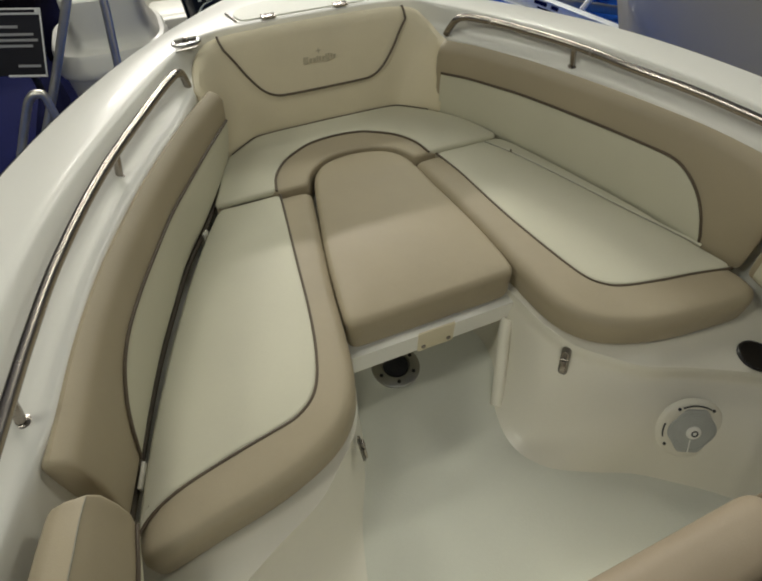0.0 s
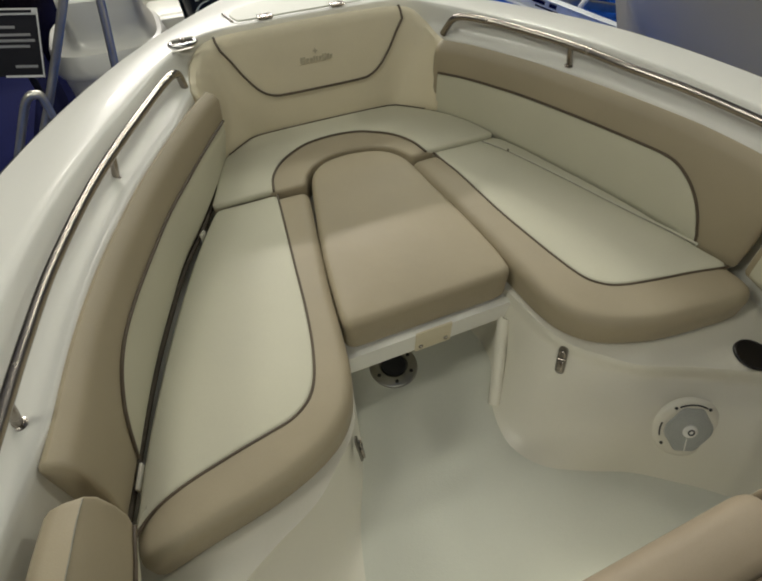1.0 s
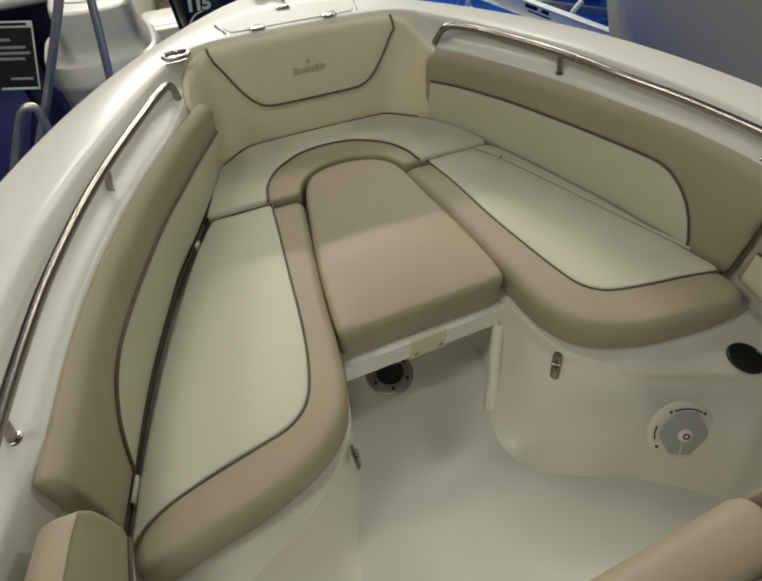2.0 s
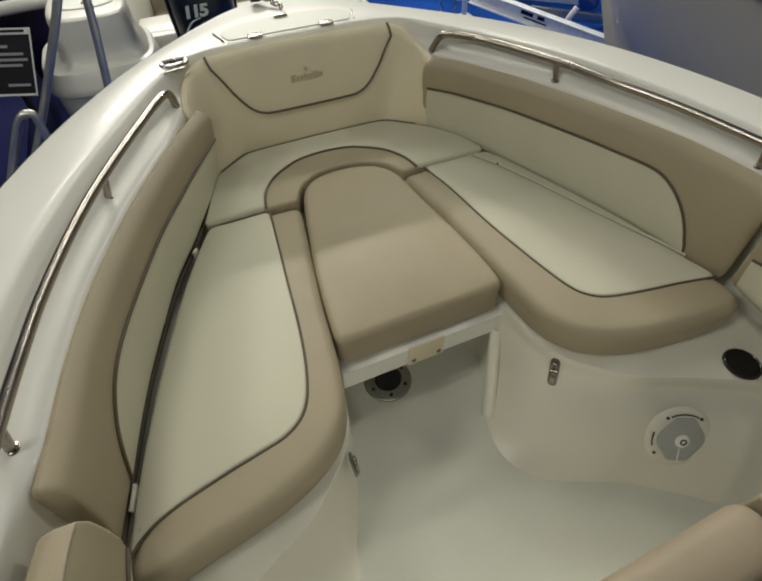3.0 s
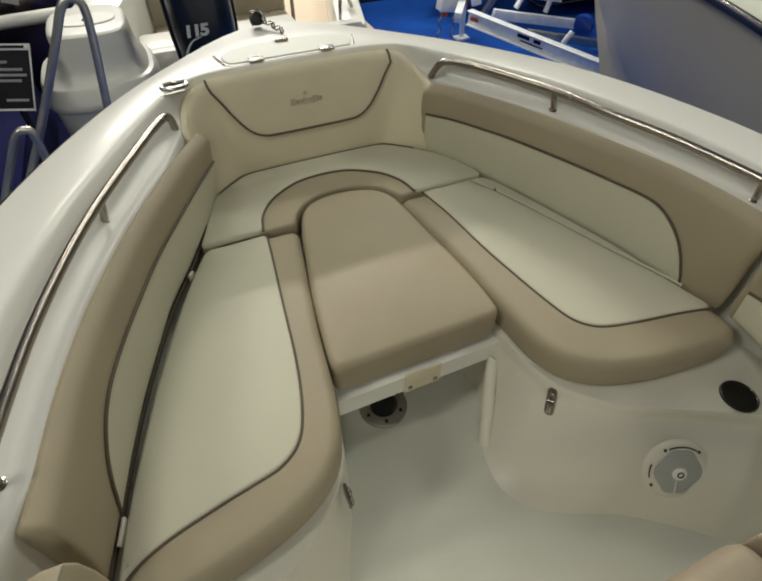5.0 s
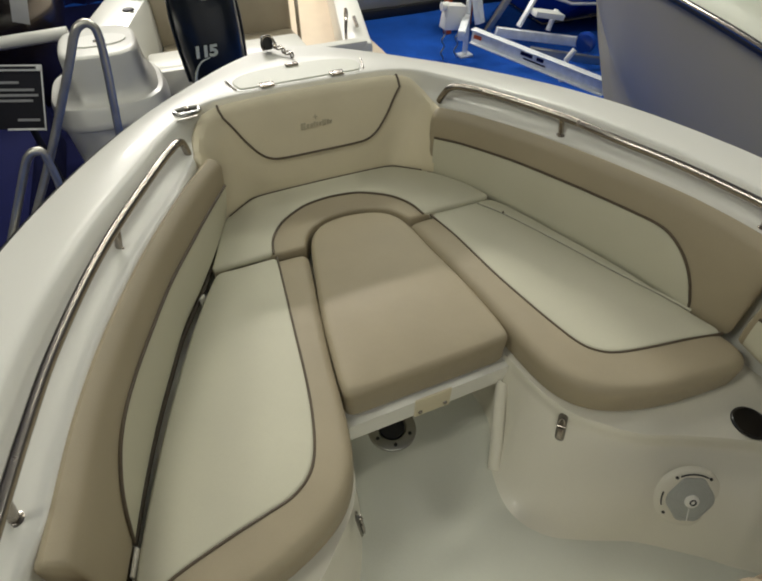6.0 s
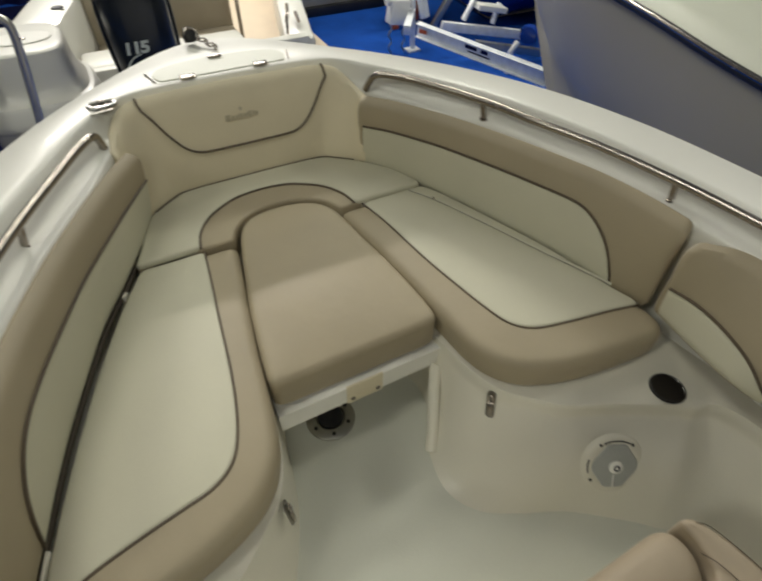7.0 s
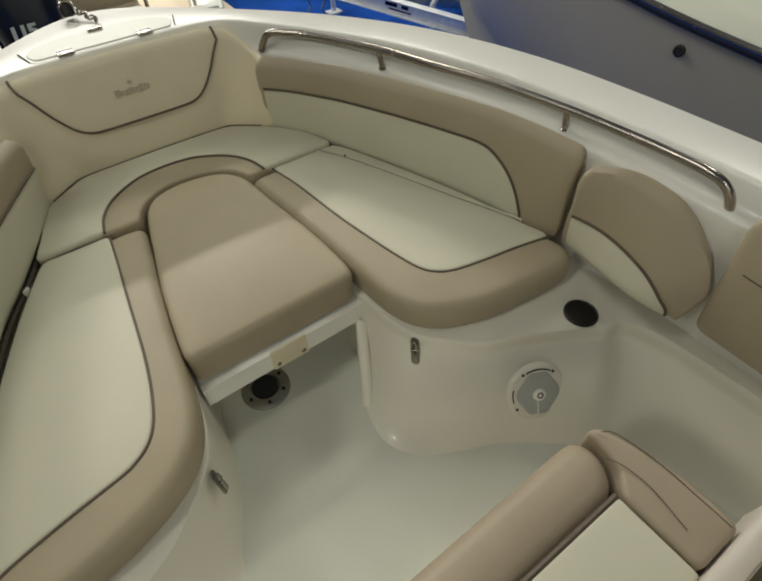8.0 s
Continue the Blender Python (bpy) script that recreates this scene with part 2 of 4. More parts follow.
# ---- the hall ----
def hall():
    bm = bmesh.new()
    for x0, x1, y0, y1 in ((-14, 16, -14, 18),):
        v = [bm.verts.new((x, y, GROUND)) for x, y in ((x0, y0), (x1, y0), (x1, y1), (x0, y1))]
        bm.faces.new(v)
    tagged(part("floor", bm, CARPET, smooth=False), "bright blue show carpet laid over the hall floor", "floor", kind="structure")
    for nm, c in (("wall_north", (1, 18.1, 2.5, 30.4, 0.2, 6.9)), ("wall_south", (1, -14.1, 2.5, 30.4, 0.2, 6.9)), ("wall_east", (16.1, 2, 2.5, 0.2, 32, 6.9)), ("wall_west", (-14.1, 2, 2.5, 0.2, 32, 6.9))):
        tagged(part(nm, box(*c, bev=0), WALLPAINT, smooth=False), "plain grey painted hall wall", "wall", kind="structure")
    tagged(part("ceiling", box(1, 2, 6.0, 30.4, 32.4, 0.2, bev=0), CEILPAINT, smooth=False), "plain pale hall ceiling", "ceiling", kind="structure")
    t = thing("strip_light", "long strip light hung from the ceiling", "lamp", (FLOOD[0], FLOOD[1] + 0.15, 5.9))
    back = Vector(FLOOD) + (Vector(FLOOD) - Vector((0.6, 0.3, 0.4))).normalized() * 0.1
    part("housing", box(0, 0, 0, 5.1, 0.4, 0.12, m=look(back, (0.6, 0.3, 0.4))), BLACK, t)
    part("stem", tube([back, (back.x, back.y, 5.9)], 0.03), BLACK, t)
    for lx, ly, _ in CEILING_LAMPS:
        t = thing("ceiling_light", "long white ceiling light with a glowing diffuser", "ceiling light", (lx, ly, 5.9), "hall ceiling lights")
        part("housing", box(lx, ly, 5.75, 1.6, 0.6, 0.3), TRAYWHITE, t)
        part("diffuser", box(lx, ly, 5.58, 1.5, 0.5, 0.03), LAMPGLOW, t)


hall()

# ---- the boat: half curves from the bow to the stern, mirrored ----
SEAT = 0.42
N = 120
OUTER = [(0, 1.53), (0.17, 1.462), (0.345, 1.322), (0.49, 1.19), (0.63, 1.045), (0.79, 0.825), (0.90, 0.64), (0.99, 0.46), (1.07, 0.28), (1.14, 0.10), (1.20, -0.14), (1.24, -0.4), (1.27, -0.85), (1.28, -1.3)]
LIP = [(0, 1.10), (0.16, 1.099), (0.30, 1.094), (0.40, 1.062), (0.475, 0.978), (0.565, 0.848), (0.665, 0.678), (0.755, 0.515), (0.83, 0.345), (0.89, 0.19), (0.95, -0.04), (1.01, -0.36), (1.05, -0.8), (1.06, -1.3)]
EDGE = [(0, 0.35), (0.12, 0.345), (0.20, 0.30), (0.25, 0.15), (0.278, -0.02), (0.298, -0.14), (0.335, -0.235), (0.40, -0.305), (0.477, -0.372), (0.59, -0.425), (0.722, -0.495), (0.80, -0.545), (0.905, -0.66), (0.965, -1.3)]
FOOT = [(0, 0.27), (0.09, 0.265), (0.19, 0.2), (0.24, 0.08), (0.232, -0.06), (0.155, -0.195), (0.133, -0.335), (0.19, -0.435), (0.30, -0.50), (0.42, -0.555), (0.52, -0.625), (0.625, -0.71), (0.76, -0.86), (0.86, -1.3)]
# the port seat base is steeper than the starboard one
FOOT_PORT = [(0, 0.27), (0.09, 0.265), (0.20, 0.2), (0.25, 0.08), (0.275, -0.06), (0.295, -0.16), (0.328, -0.255), (0.360, -0.325), (0.385, -0.385), (0.405, -0.45), (0.424, -0.53), (0.445, -0.63), (0.50, -0.82), (0.60, -1.3)]


def both(half):
    """A half curve, bow to stern, as a whole one from port stern round the bow to starboard stern."""
    c = [np.array(p) for p in spline(half, N)]
    c[0][0] = 0
    c[-1] = np.array((c[-1][0], -3.2))
    return [np.array((-p[0], p[1])) for p in c[:0:-1]] + c


def faired(curve, ys, xs, times=30):
    """A whole curve with its starboard side eased out by xs at the stations ys, and smoothed along its run."""
    P = np.array([(p[0] + (float(np.interp(p[1], ys, xs)) if p[0] > 0 else 0.0), p[1]) for p in curve])
    for _ in range(times):
        P[1:-2] = np.vstack([0.25 * P[:-3] + 0.5 * P[1:-2] + 0.25 * P[2:-1]])
    return [np.array(p) for p in P]


def moved(curve, d):
    """An open curve moved to its right-hand side by d (inboard)."""
    P = np.array(curve)
    t = np.gradient(P, axis=0)
    t /= np.linalg.norm(t, axis=1)[:, None]
    return list(P + np.stack([t[:, 1], -t[:, 0]], 1) * np.reshape(d, (-1, 1)))


def at_z(curve, z):
    return [(p[0], p[1], z) for p in curve]


# the coaming is narrower round the bow than along the sides
STATION = [abs(i - (N - 1)) / (N - 1) * 13 for i in range(2 * N - 1)]
NARROW = np.array([float(np.interp(k, (0, 3.2, 4.6, 5.6, 10.4, 11.2, 13), (0.3, 0.3, 0.75, 1.0, 1.0, 0.5, 0.5))) for k in STATION])
NARROW[N:] *= np.interp(STATION[N:], (3.0, 5.0, 10.4, 11.2), (1.0, 0.55, 0.55, 1.0))
# the cockpit side bellies out round the loudspeakers
BELLY = [float(np.interp(k, (6.2, 7.2, 8.6, 11.0, 12.6), (0, 0.15, 1, 1, 0))) for k in STATION]
BELLY[:N - 1] = [0.0] * (N - 1)
outer = moved(faired(both(OUTER), (-0.9, -0.45, -0.1, 0.2, 0.4, 0.6, 0.9, 1.15), (0.0, -0.02, 0.0, 0.03, 0.05, 0.055, 0.035, 0.0)), -0.010)
lip = faired(both(LIP), (-0.9, -0.5, 0.0, 0.6, 0.95), (0.0, 0.006, 0.030, 0.045, 0.012))
edge, foot = both(EDGE), both(FOOT_PORT)[:N - 1] + both(FOOT)[N - 1:]
boat = thing("boat", "white fibreglass centre console boat bow with cockpit liner", "boat", (0, 0, GROUND))


def crown(k):
    """Row between the outer edge and the lip of the deck, with a slight crown."""
    return [(a[0] * (1 - k) + b[0] * k, a[1] * (1 - k) + b[1] * k, 0.758 + 0.02 * math.sin(min(1, k * 1.6) * 1.57)) for a, b in zip(outer, lip)]


def boat_shell():
    bm = bmesh.new()
    rows = [at_z(moved(outer, -0.004), 0.735), at_z(moved(outer, 0.001), 0.75), at_z(moved(outer, 0.012), 0.762)]
    rows += [crown(k) for k in (0.12, 0.3, 0.5, 0.68)]
    rows += [at_z(moved(lip, d * NARROW), z) for d, z in ((-0.030, 0.7782), (-0.014, 0.7768), (-0.004, 0.773), (0.004, 0.766), (0.012, 0.756), (0.022, 0.741), (0.034, 0.725), (0.048, 0.712), (0.064, 0.704), (0.082, 0.700), (0.098, 0.697), (0.108, 0.690), (0.113, 0.675), (0.116, 0.6), (0.12, 0.36), (0.126, 0.325), (0.135, 0.315))]
    rings(bm, rows, closed=False)
    part("deck", bm, GEL, boat, "glossy white gelcoat gunwale and foredeck")
    bm = bmesh.new()
    inner = moved(lip, 0.135 * NARROW)
    rows = [at_z(inner, 0.315)]
    rows += [[(a[0] * (1 - k) + b[0] * k, a[1] * (1 - k) + b[1] * k, 0.313) for a, b in zip(inner, edge)] for k in (0.3, 0.6, 0.85, 0.95)]
    rows += [at_z(edge, 0.308)]
    for g, z in ((0.02, 0.301), (0.03, 0.285), (0.035, 0.268), (0.06, 0.258), (0.10, 0.245), (0.22, 0.205), (0.45, 0.13), (0.68, 0.06), (0.83, 0.022), (0.93, 0.006), (1.0, 0.0)):
        swell = float(np.interp(g, (0.06, 0.22, 0.45, 0.68, 0.83, 0.93, 1.0), (0, 0.035, 0.078, 0.085, 0.058, 0.024, 0)))
        rows.append([(a[0] * (1 - g) + b[0] * g, a[1] * (1 - g) + b[1] * g, z + swell * w) for a, b, w in zip(edge, foot, BELLY)])
    rings(bm, rows, closed=False)
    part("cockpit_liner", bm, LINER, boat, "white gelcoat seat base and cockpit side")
    bm = bmesh.new()
    left, right = foot[N - 2::-1], foot[N:]
    rings(bm, [[(a[0] * (1 - k) + b[0] * k, a[1] * (1 - k) + b[1] * k, 0.0) for a, b in zip(left, right)] for k in (0.0, 0.25, 0.5, 0.75, 1.0)], closed=False)
    part("cockpit_floor", bm, NONSKID, boat, "off-white non-skid cockpit floor")
    bm = bmesh.new()
    rows = [at_z(moved(outer, 0.0), 0.737)]
    for d, z in ((0.006, 0.70), (0.05, 0.45), (0.12, 0.1), (0.22, -0.25), (0.30, -0.36)):
        rows.append(at_z(moved(outer, d), z))
    keel = [(0.0, max(-3.2, p[1] - (0.55 if p[1] > 1 else 0.35)), GROUND) for p in outer]
    rows.append([(q[0] * 0.5, q[1] - 0.1, -0.62) for q in rows[-1]])
    rows.append(keel)
    rings(bm, rows, closed=False)
    part("hull", bm, GEL, boat, "white gelcoat hull side")
    part("rub_rail", tube(at_z(moved(outer, -0.006), 0.738), 0.012, 8), BLACK, boat, "black rub rail")
    part("transom", box(0, -3.2, 0.1, 2.5, 0.05, 1.25), GEL, boat)


boat_shell()


# ---- upholstery ----
# curves of the two sides, bow to stern, as distances from the centre line: the port side lies a little further aft
INNER = {1: [(0.208, 0.612), (0.222, 0.52), (0.243, 0.37), (0.268, 0.18), (0.285, 0.0), (0.303, -0.14), (0.345, -0.225), (0.42, -0.282), (0.55, -0.325), (0.70, -0.345), (0.83, -0.355)],
         -1: [(0.180, 0.605), (0.195, 0.52), (0.221, 0.36), (0.254, 0.16), (0.274, 0.0), (0.298, -0.14), (0.34, -0.232), (0.415, -0.295), (0.545, -0.344), (0.695, -0.372), (0.83, -0.400)]}
BACKLOW = {1: [(0.440, 0.856), (0.480, 0.803), (0.526, 0.728), (0.575, 0.630), (0.622, 0.528), (0.704, 0.316), (0.778, 0.107), (0.812, -0.02), (0.838, -0.135), (0.868, -0.225)],
           -1: [(0.421, 0.842), (0.486, 0.685), (0.548, 0.552), (0.626, 0.400), (0.687, 0.240), (0.739, 0.092), (0.778, -0.04), (0.811, -0.165), (0.842, -0.285)]}
SEATEDGE = {1: [(0.496, 0.614), (0.568, 0.490), (0.655, 0.290), (0.738, 0.085), (0.792, -0.04), (0.826, -0.125), (0.852, -0.21), (0.866, -0.29)],
            -1: [(0.500, 0.607), (0.530, 0.556), (0.601, 0.411), (0.671, 0.240), (0.725, 0.092), (0.768, -0.04), (0.787, -0.10), (0.812, -0.193), (0.835, -0.29)]}
SEAM = {1: [(0.307, 0.613), (0.318, 0.555), (0.336, 0.460), (0.361, 0.251), (0.384, 0.116), (0.411, -0.018), (0.436, -0.105), (0.472, -0.150), (0.522, -0.175), (0.628, -0.198), (0.741, -0.217), (0.856, -0.242)],
        -1: [(0.291, 0.606), (0.301, 0.500), (0.325, 0.282), (0.347, 0.078), (0.373, -0.064), (0.407, -0.154), (0.462, -0.200), (0.535, -0.218), (0.61, -0.233), (0.732, -0.263), (0.80, -0.294), (0.840, -0.332)]}


def side_seat(s):
    t = thing("seat_cushion", "cream vinyl bow seat cushion with tan border and brown piping", "cushion", (0.5 * s, 0.1, 0.315), "bow seat cushions")
    rim = [np.array(p) for p in spline(SEATEDGE[s], 50)]
    # to starboard a sewn flange reaches on under the backrest
    outer_edge = [np.array(p) for p in spline([(0.572, 0.612)] + [(x - 0.004, y) for x, y in BACKLOW[1][4:]], 50)] if s > 0 else rim
    fore = 0.613 if s > 0 else 0.606
    ends = [(0.868, -0.34), (0.878, -0.30)] if s > 0 else [(0.842, -0.392), (0.848, -0.345)]
    outline = list(spline(INNER[s], 60)) + ends + outer_edge[::-1] + [(0.44, fore), (0.40, fore)]
    poly = even(mir([tuple(p) for p in outline], s), 0.012, closed=True)
    part("body", pillow(poly, 0.317, SEAT, 0.036, 0.004), TAN, t, "tan vinyl border")
    seam = spline(SEAM[s], 60)
    top = [tuple(p) for p in seam] + [tuple(p - np.array((0.004, 0))) for p in outer_edge[::-1]] + [(0.44, fore - 0.002), (0.40, fore - 0.002)]
    poly = even(mir(top, s), 0.012, closed=True)
    panel = part("panel", pillow(poly, SEAT - 0.03, SEAT + 0.005, 0.010, 0.003, 0.002, soft=2), CREAM, t, "smooth cream vinyl panel")
    part("piping", tube(mir([(p[0], p[1], SEAT + 0.001) for p in seam], s), 0.0042, 8), PIPING, panel, "dark brown piping")
    if s > 0:
        part("edge_roll", tube([(p[0] + 0.006, p[1], SEAT + 0.003) for p in rim[1:-13]], 0.007, 10), CREAM, t, "cream vinyl rolled edge")
        part("edge_stitch", tube([(p[0] - 0.004, p[1], SEAT + 0.0085) for p in rim[1:-13]], 0.0017, 6), STITCH, panel, "grey stitched seam")


for s in (1, -1):
    side_seat(s)


def bow_seat():
    t = thing("seat_cushion", "cream vinyl bow cushion with curved tan band", "cushion", (0, 0.85, 0.315), "bow seat cushions")
    top_z = SEAT + 0.012
    arch = [(0.287, 0.611), (0.268, 0.69), (0.215, 0.766), (0.125, 0.825), (0.06, 0.843), (0, 0.848)]
    inn = spline([(-0.184, 0.611), (-0.170, 0.655), (-0.130, 0.702), (-0.06, 0.736), (0.02, 0.743), (0.10, 0.728), (0.168, 0.692), (0.198, 0.65), (0.214, 0.611)], 50)
    back = [(0.0, 0.968), (0.16, 0.967), (0.27, 0.96), (0.345, 0.915), (0.43, 0.845), (0.494, 0.611)]
    whole = lambda h: [np.array((-p[0] - 0.012, p[1])) for p in spline(h, 30)[:-1]] + [p - np.array((0.012, 0)) for p in spline(h, 30)[::-1]]
    b = [np.array(p) for p in spline(back[:-1] + [(0.515, 0.735), (0.566, 0.612)], 40)]
    port = [np.array((-p[0], p[1])) for p in spline(back[:-1] + [(0.478, 0.70), (0.512, 0.611)], 40)]
    outline = inn + b[::-1] + port[1:]
    poly = even([tuple(p) for p in outline], 0.012, closed=True)
    part("body", pillow(poly, 0.317, top_z, 0.011, 0.003, soft=2), TAN, t, "tan vinyl band")
    top = whole(arch) + b[::-1] + port[1:]
    poly = even([tuple(p) for p in top], 0.012, closed=True)
    panel = part("panel", pillow(poly, top_z - 0.03, top_z + 0.008, 0.012, 0.003, 0.002, soft=2), CREAM, t, "cream vinyl panel")
    part("piping", tube([(p[0], p[1], top_z + 0.004) for p in whole(arch)], 0.0042, 8), PIPING, panel, "dark brown piping")


bow_seat()
for x, y, z, w in ((0.470, 0.622, 0.430, 0.007), (0.560, 0.506, 0.430, 0.005)):
    zt = thing("zipper_tab", "small dark zipper tab on the cushion edge", "zipper tab", (x, y, z - 0.006), "zipper tabs")
    part("pull", box(x, y, z, w, w * 1.6, 0.012, 0.0015), PIPING, zt)


for x, y, a, l in ((-0.560, 0.512, -38, 0.024), (-0.818, -0.205, -14, 0.060)):
    tab = thing("hinge_tab", "pale plastic hinge tab between seat and backrest", "hinge tab", (x, y, SEAT - 0.02), "hinge tabs")
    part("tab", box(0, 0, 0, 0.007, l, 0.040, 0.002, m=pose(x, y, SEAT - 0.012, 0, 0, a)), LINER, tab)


def filler():
    t = thing("filler_cushion", "tan vinyl filler cushion between the bow seats", "cushion", (0, 0.35, 0.29))
    run = [(0.272, 0.0), (0.273, 0.10), (0.257, 0.285), (0.232, 0.454), (0.209, 0.61), (0.170, 0.684), (0.10, 0.722), (0.02, 0.737), (-0.05, 0.732), (-0.108, 0.712), (-0.150, 0.665), (-0.175, 0.58), (-0.200, 0.46), (-0.229, 0.32), (-0.257, 0.12), (-0.268, 0.0)]
    poly = even([tuple(p) for p in spline(run, 120)], 0.012, closed=True)
    part("body", pillow(poly, 0.291, SEAT - 0.004, 0.022, 0.005, zf=lambda x, y: 0.011 * min(1.0, max(0.0, (y - 0.45) / 0.25))), TAN, t)
    b = thing("filler_board", "white plastic filler board under the tan cushion", "board", (0, 0.3, 0.20))
    poly = [(0.275, -0.020), (0.27, 0.1), (0.24, 0.34), (-0.24, 0.34), (-0.265, 0.1), (-0.268, -0.022)]
    part("board", plate(poly, 0.205, 0.289, 0.006), TRAYWHITE, b)
    strap = part("strap", box(0.004, -0.0245, 0.25, 0.122, 0.007, 0.092, 0.003), TAN_LIGHT, b, "tan vinyl strap with two snaps")
    for x in (-0.039, 0.047):
        part("snap", lathe([(0.001, 0.005), (0.005, 0.0045), (0.0075, 0.002), (0.008, 0)], frame_at((x, -0.028, 0.226), (0, -1, 0)), 16), STEEL, strap)


filler()


def back_rows(low, high, width, z0, z1, n, bulge=0.008):
    """Rows of a padded backrest from its back, over the rounded top and down the front: low and high are curves of the front face's foot and of its back edge at the top."""
    A, B = spline(low, n), spline(high, n)
    rows = []
    for k in range(n):
        a, b = np.array(A[k][:2]), np.array(B[k][:2])
        zt = B[k][2] if len(B[k]) > 2 else z1
        d = b - a
        L = np.linalg.norm(d)
        d = d / L if L > 1e-6 else np.array((0, 0))
        t = np.gradient(np.array([q[:2] for q in A]), axis=0)[k]
        o = np.array((-t[1], t[0])) / np.linalg.norm(t)
        if o @ (b - a) < 0:
            o = -o
        f = b - o * width
        prof = [(a + o * width * 0.8, z0), (b + o * 0.0, zt - 0.05), (b - o * 0.006, zt - 0.016), (b - o * 0.018, zt - 0.004), (b - o * width * 0.55, zt), (f - o * 0.0, zt - 0.010), (f - o * 0.012, zt - 0.03)]
        g = f - o * 0.012
        for q in (0.2, 0.4, 0.6, 0.8, 0.93):
            prof.append((g * (1 - q) + a * q - o * bulge * math.sin(q * math.pi), (zt - 0.03) * (1 - q) + (z0 + 0.01) * q))
        prof += [(a + o * 0.004, z0 + 0.002), (a + o * 0.02, z0)]
        rows.append([(p[0], p[1], z) for p, z in prof])
    return rows


def round_ends(rows, r, k=4):
    """Closes a padded body at both ends with a rounded edge."""
    out = []
    for end in (0, -1):
        here, nxt = np.array(rows[end]), np.array(rows[1 if end == 0 else -2])
        t = (here - nxt).mean(0)
        t /= np.linalg.norm(t)
        c = here.mean(0)
        caps = []
        for i in range(1, k + 1):
            a = i / k * 1.5
            d = here - c
            l = np.linalg.norm(d, axis=1)[:, None]
            caps.append(here - d / np.maximum(l, 1e-6) * np.minimum(l * 0.9, r * (1 - math.cos(a))) + t * r * math.sin(a))
        out.append(caps)
    return [list(map(tuple, c)) for c in out[0][::-1]] + rows + [list(map(tuple, c)) for c in out[1]]


def face_point(rows, u, v, off=0.003):
    """A point on the front face (v from 0 at the foot to 1 at the top), off metres in front of it."""
    x = u * (len(rows) - 1)
    i = min(int(x), len(rows) - 2)
    q = x - i
    col = [np.array(rows[i][j]) * (1 - q) + np.array(rows[i + 1][j]) * q for j in range(6, 13)][::-1]
    y = v * 6
    j = min(int(y), 5)
    w = y - j
    p = col[j] * (1 - w) + col[j + 1] * w
    t1 = np.array(rows[i + 1][9]) - np.array(rows[i][9])
    nrm = np.cross(t1, col[j + 1] - col[j])
    nrm /= np.linalg.norm(nrm)
    if nrm[2] < -0.0 and abs(nrm[2]) > 0.9:
        nrm = -nrm
    c = np.array(rows[i][1])
    if nrm @ (p - c) < 0:
        nrm = -nrm
    return p + nrm * off


def face_panel(rows, u0, u1, vtop, n=60, m=10, off=0.004, v0=0.02):
    """A sewn panel lying on the front face between its foot and the line vtop(u)."""
    bm = bmesh.new()
    grid = []
    for i in range(n + 1):
        u = u0 + (u1 - u0) * i / n
        vt = vtop(u)
        grid.append([face_point(rows, u, v0 + (vt - v0) * j / m, off * min(1, 8 * min(j / m, 1 - j / m) + 0.15)) for j in range(m + 1)])
    rings(bm, grid, closed=False)
    line = [face_point(rows, u0 + (u1 - u0) * i / n, vtop(u0 + (u1 - u0) * i / n), 0.003) for i in range(n + 1)]
    return bm, line


BACKTOP = {1: [(0.474, 0.872), (0.508, 0.836), (0.548, 0.790), (0.615, 0.693), (0.685, 0.578), (0.802, 0.340), (0.890, 0.128), (0.922, 0.02), (0.944, -0.09), (0.955, -0.190)],
           -1: [(0.440, 0.858), (0.528, 0.726), (0.600, 0.601), (0.672, 0.464), (0.733, 0.326), (0.795, 0.168), (0.846, -0.003), (0.879, -0.164), (0.896, -0.249)]}


def side_back(s):
    t = thing("back_cushion", "tan vinyl side backrest with cream lower panel", "backrest", (0.6 * s, 0.3, SEAT), "side backrests")
    low = BACKLOW[s]
    rows = back_rows(mir(low, s), mir(BACKTOP[s], s), 0.05, SEAT - 0.018 if s > 0 else SEAT + 0.008, 0.706 if s > 0 else 0.698, 70)
    bm = bmesh.new()
    rings(bm, round_ends(rows, 0.026 if s > 0 else 0.010))
    part("body", bm, TAN, t, "tan vinyl upper band")
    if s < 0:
        # dark strip laid in the open gap in place of its shade
        part("gap_shade_strip", tube(mir([(p[0] + 0.012, p[1], SEAT - 0.018) for p in spline(low, 40)], s), 0.008, 8), GAP, t, "dark strip that stands for the shade in the gap")

    u0, u1, h = (0.65, 0.885, 0.76) if s > 0 else (0.66, 0.878, 0.745)

    def vtop(u):
        if u < u0:
            return h + 0.05 * u
        w = (u - u0) / (u1 - u0)
        return 0.02 + (h + 0.05 * u0 - 0.02) * math.sqrt(max(0, 1 - w ** 2.3))

    bm, line = face_panel(rows, 0.0, u1, vtop, 90)
    panel = part("panel", bm, CREAM, t, "cream vinyl panel")
    part("piping", tube(line, 0.0042, 8), PIPING, panel, "dark brown piping")


for s in (1, -1):
    side_back(s)


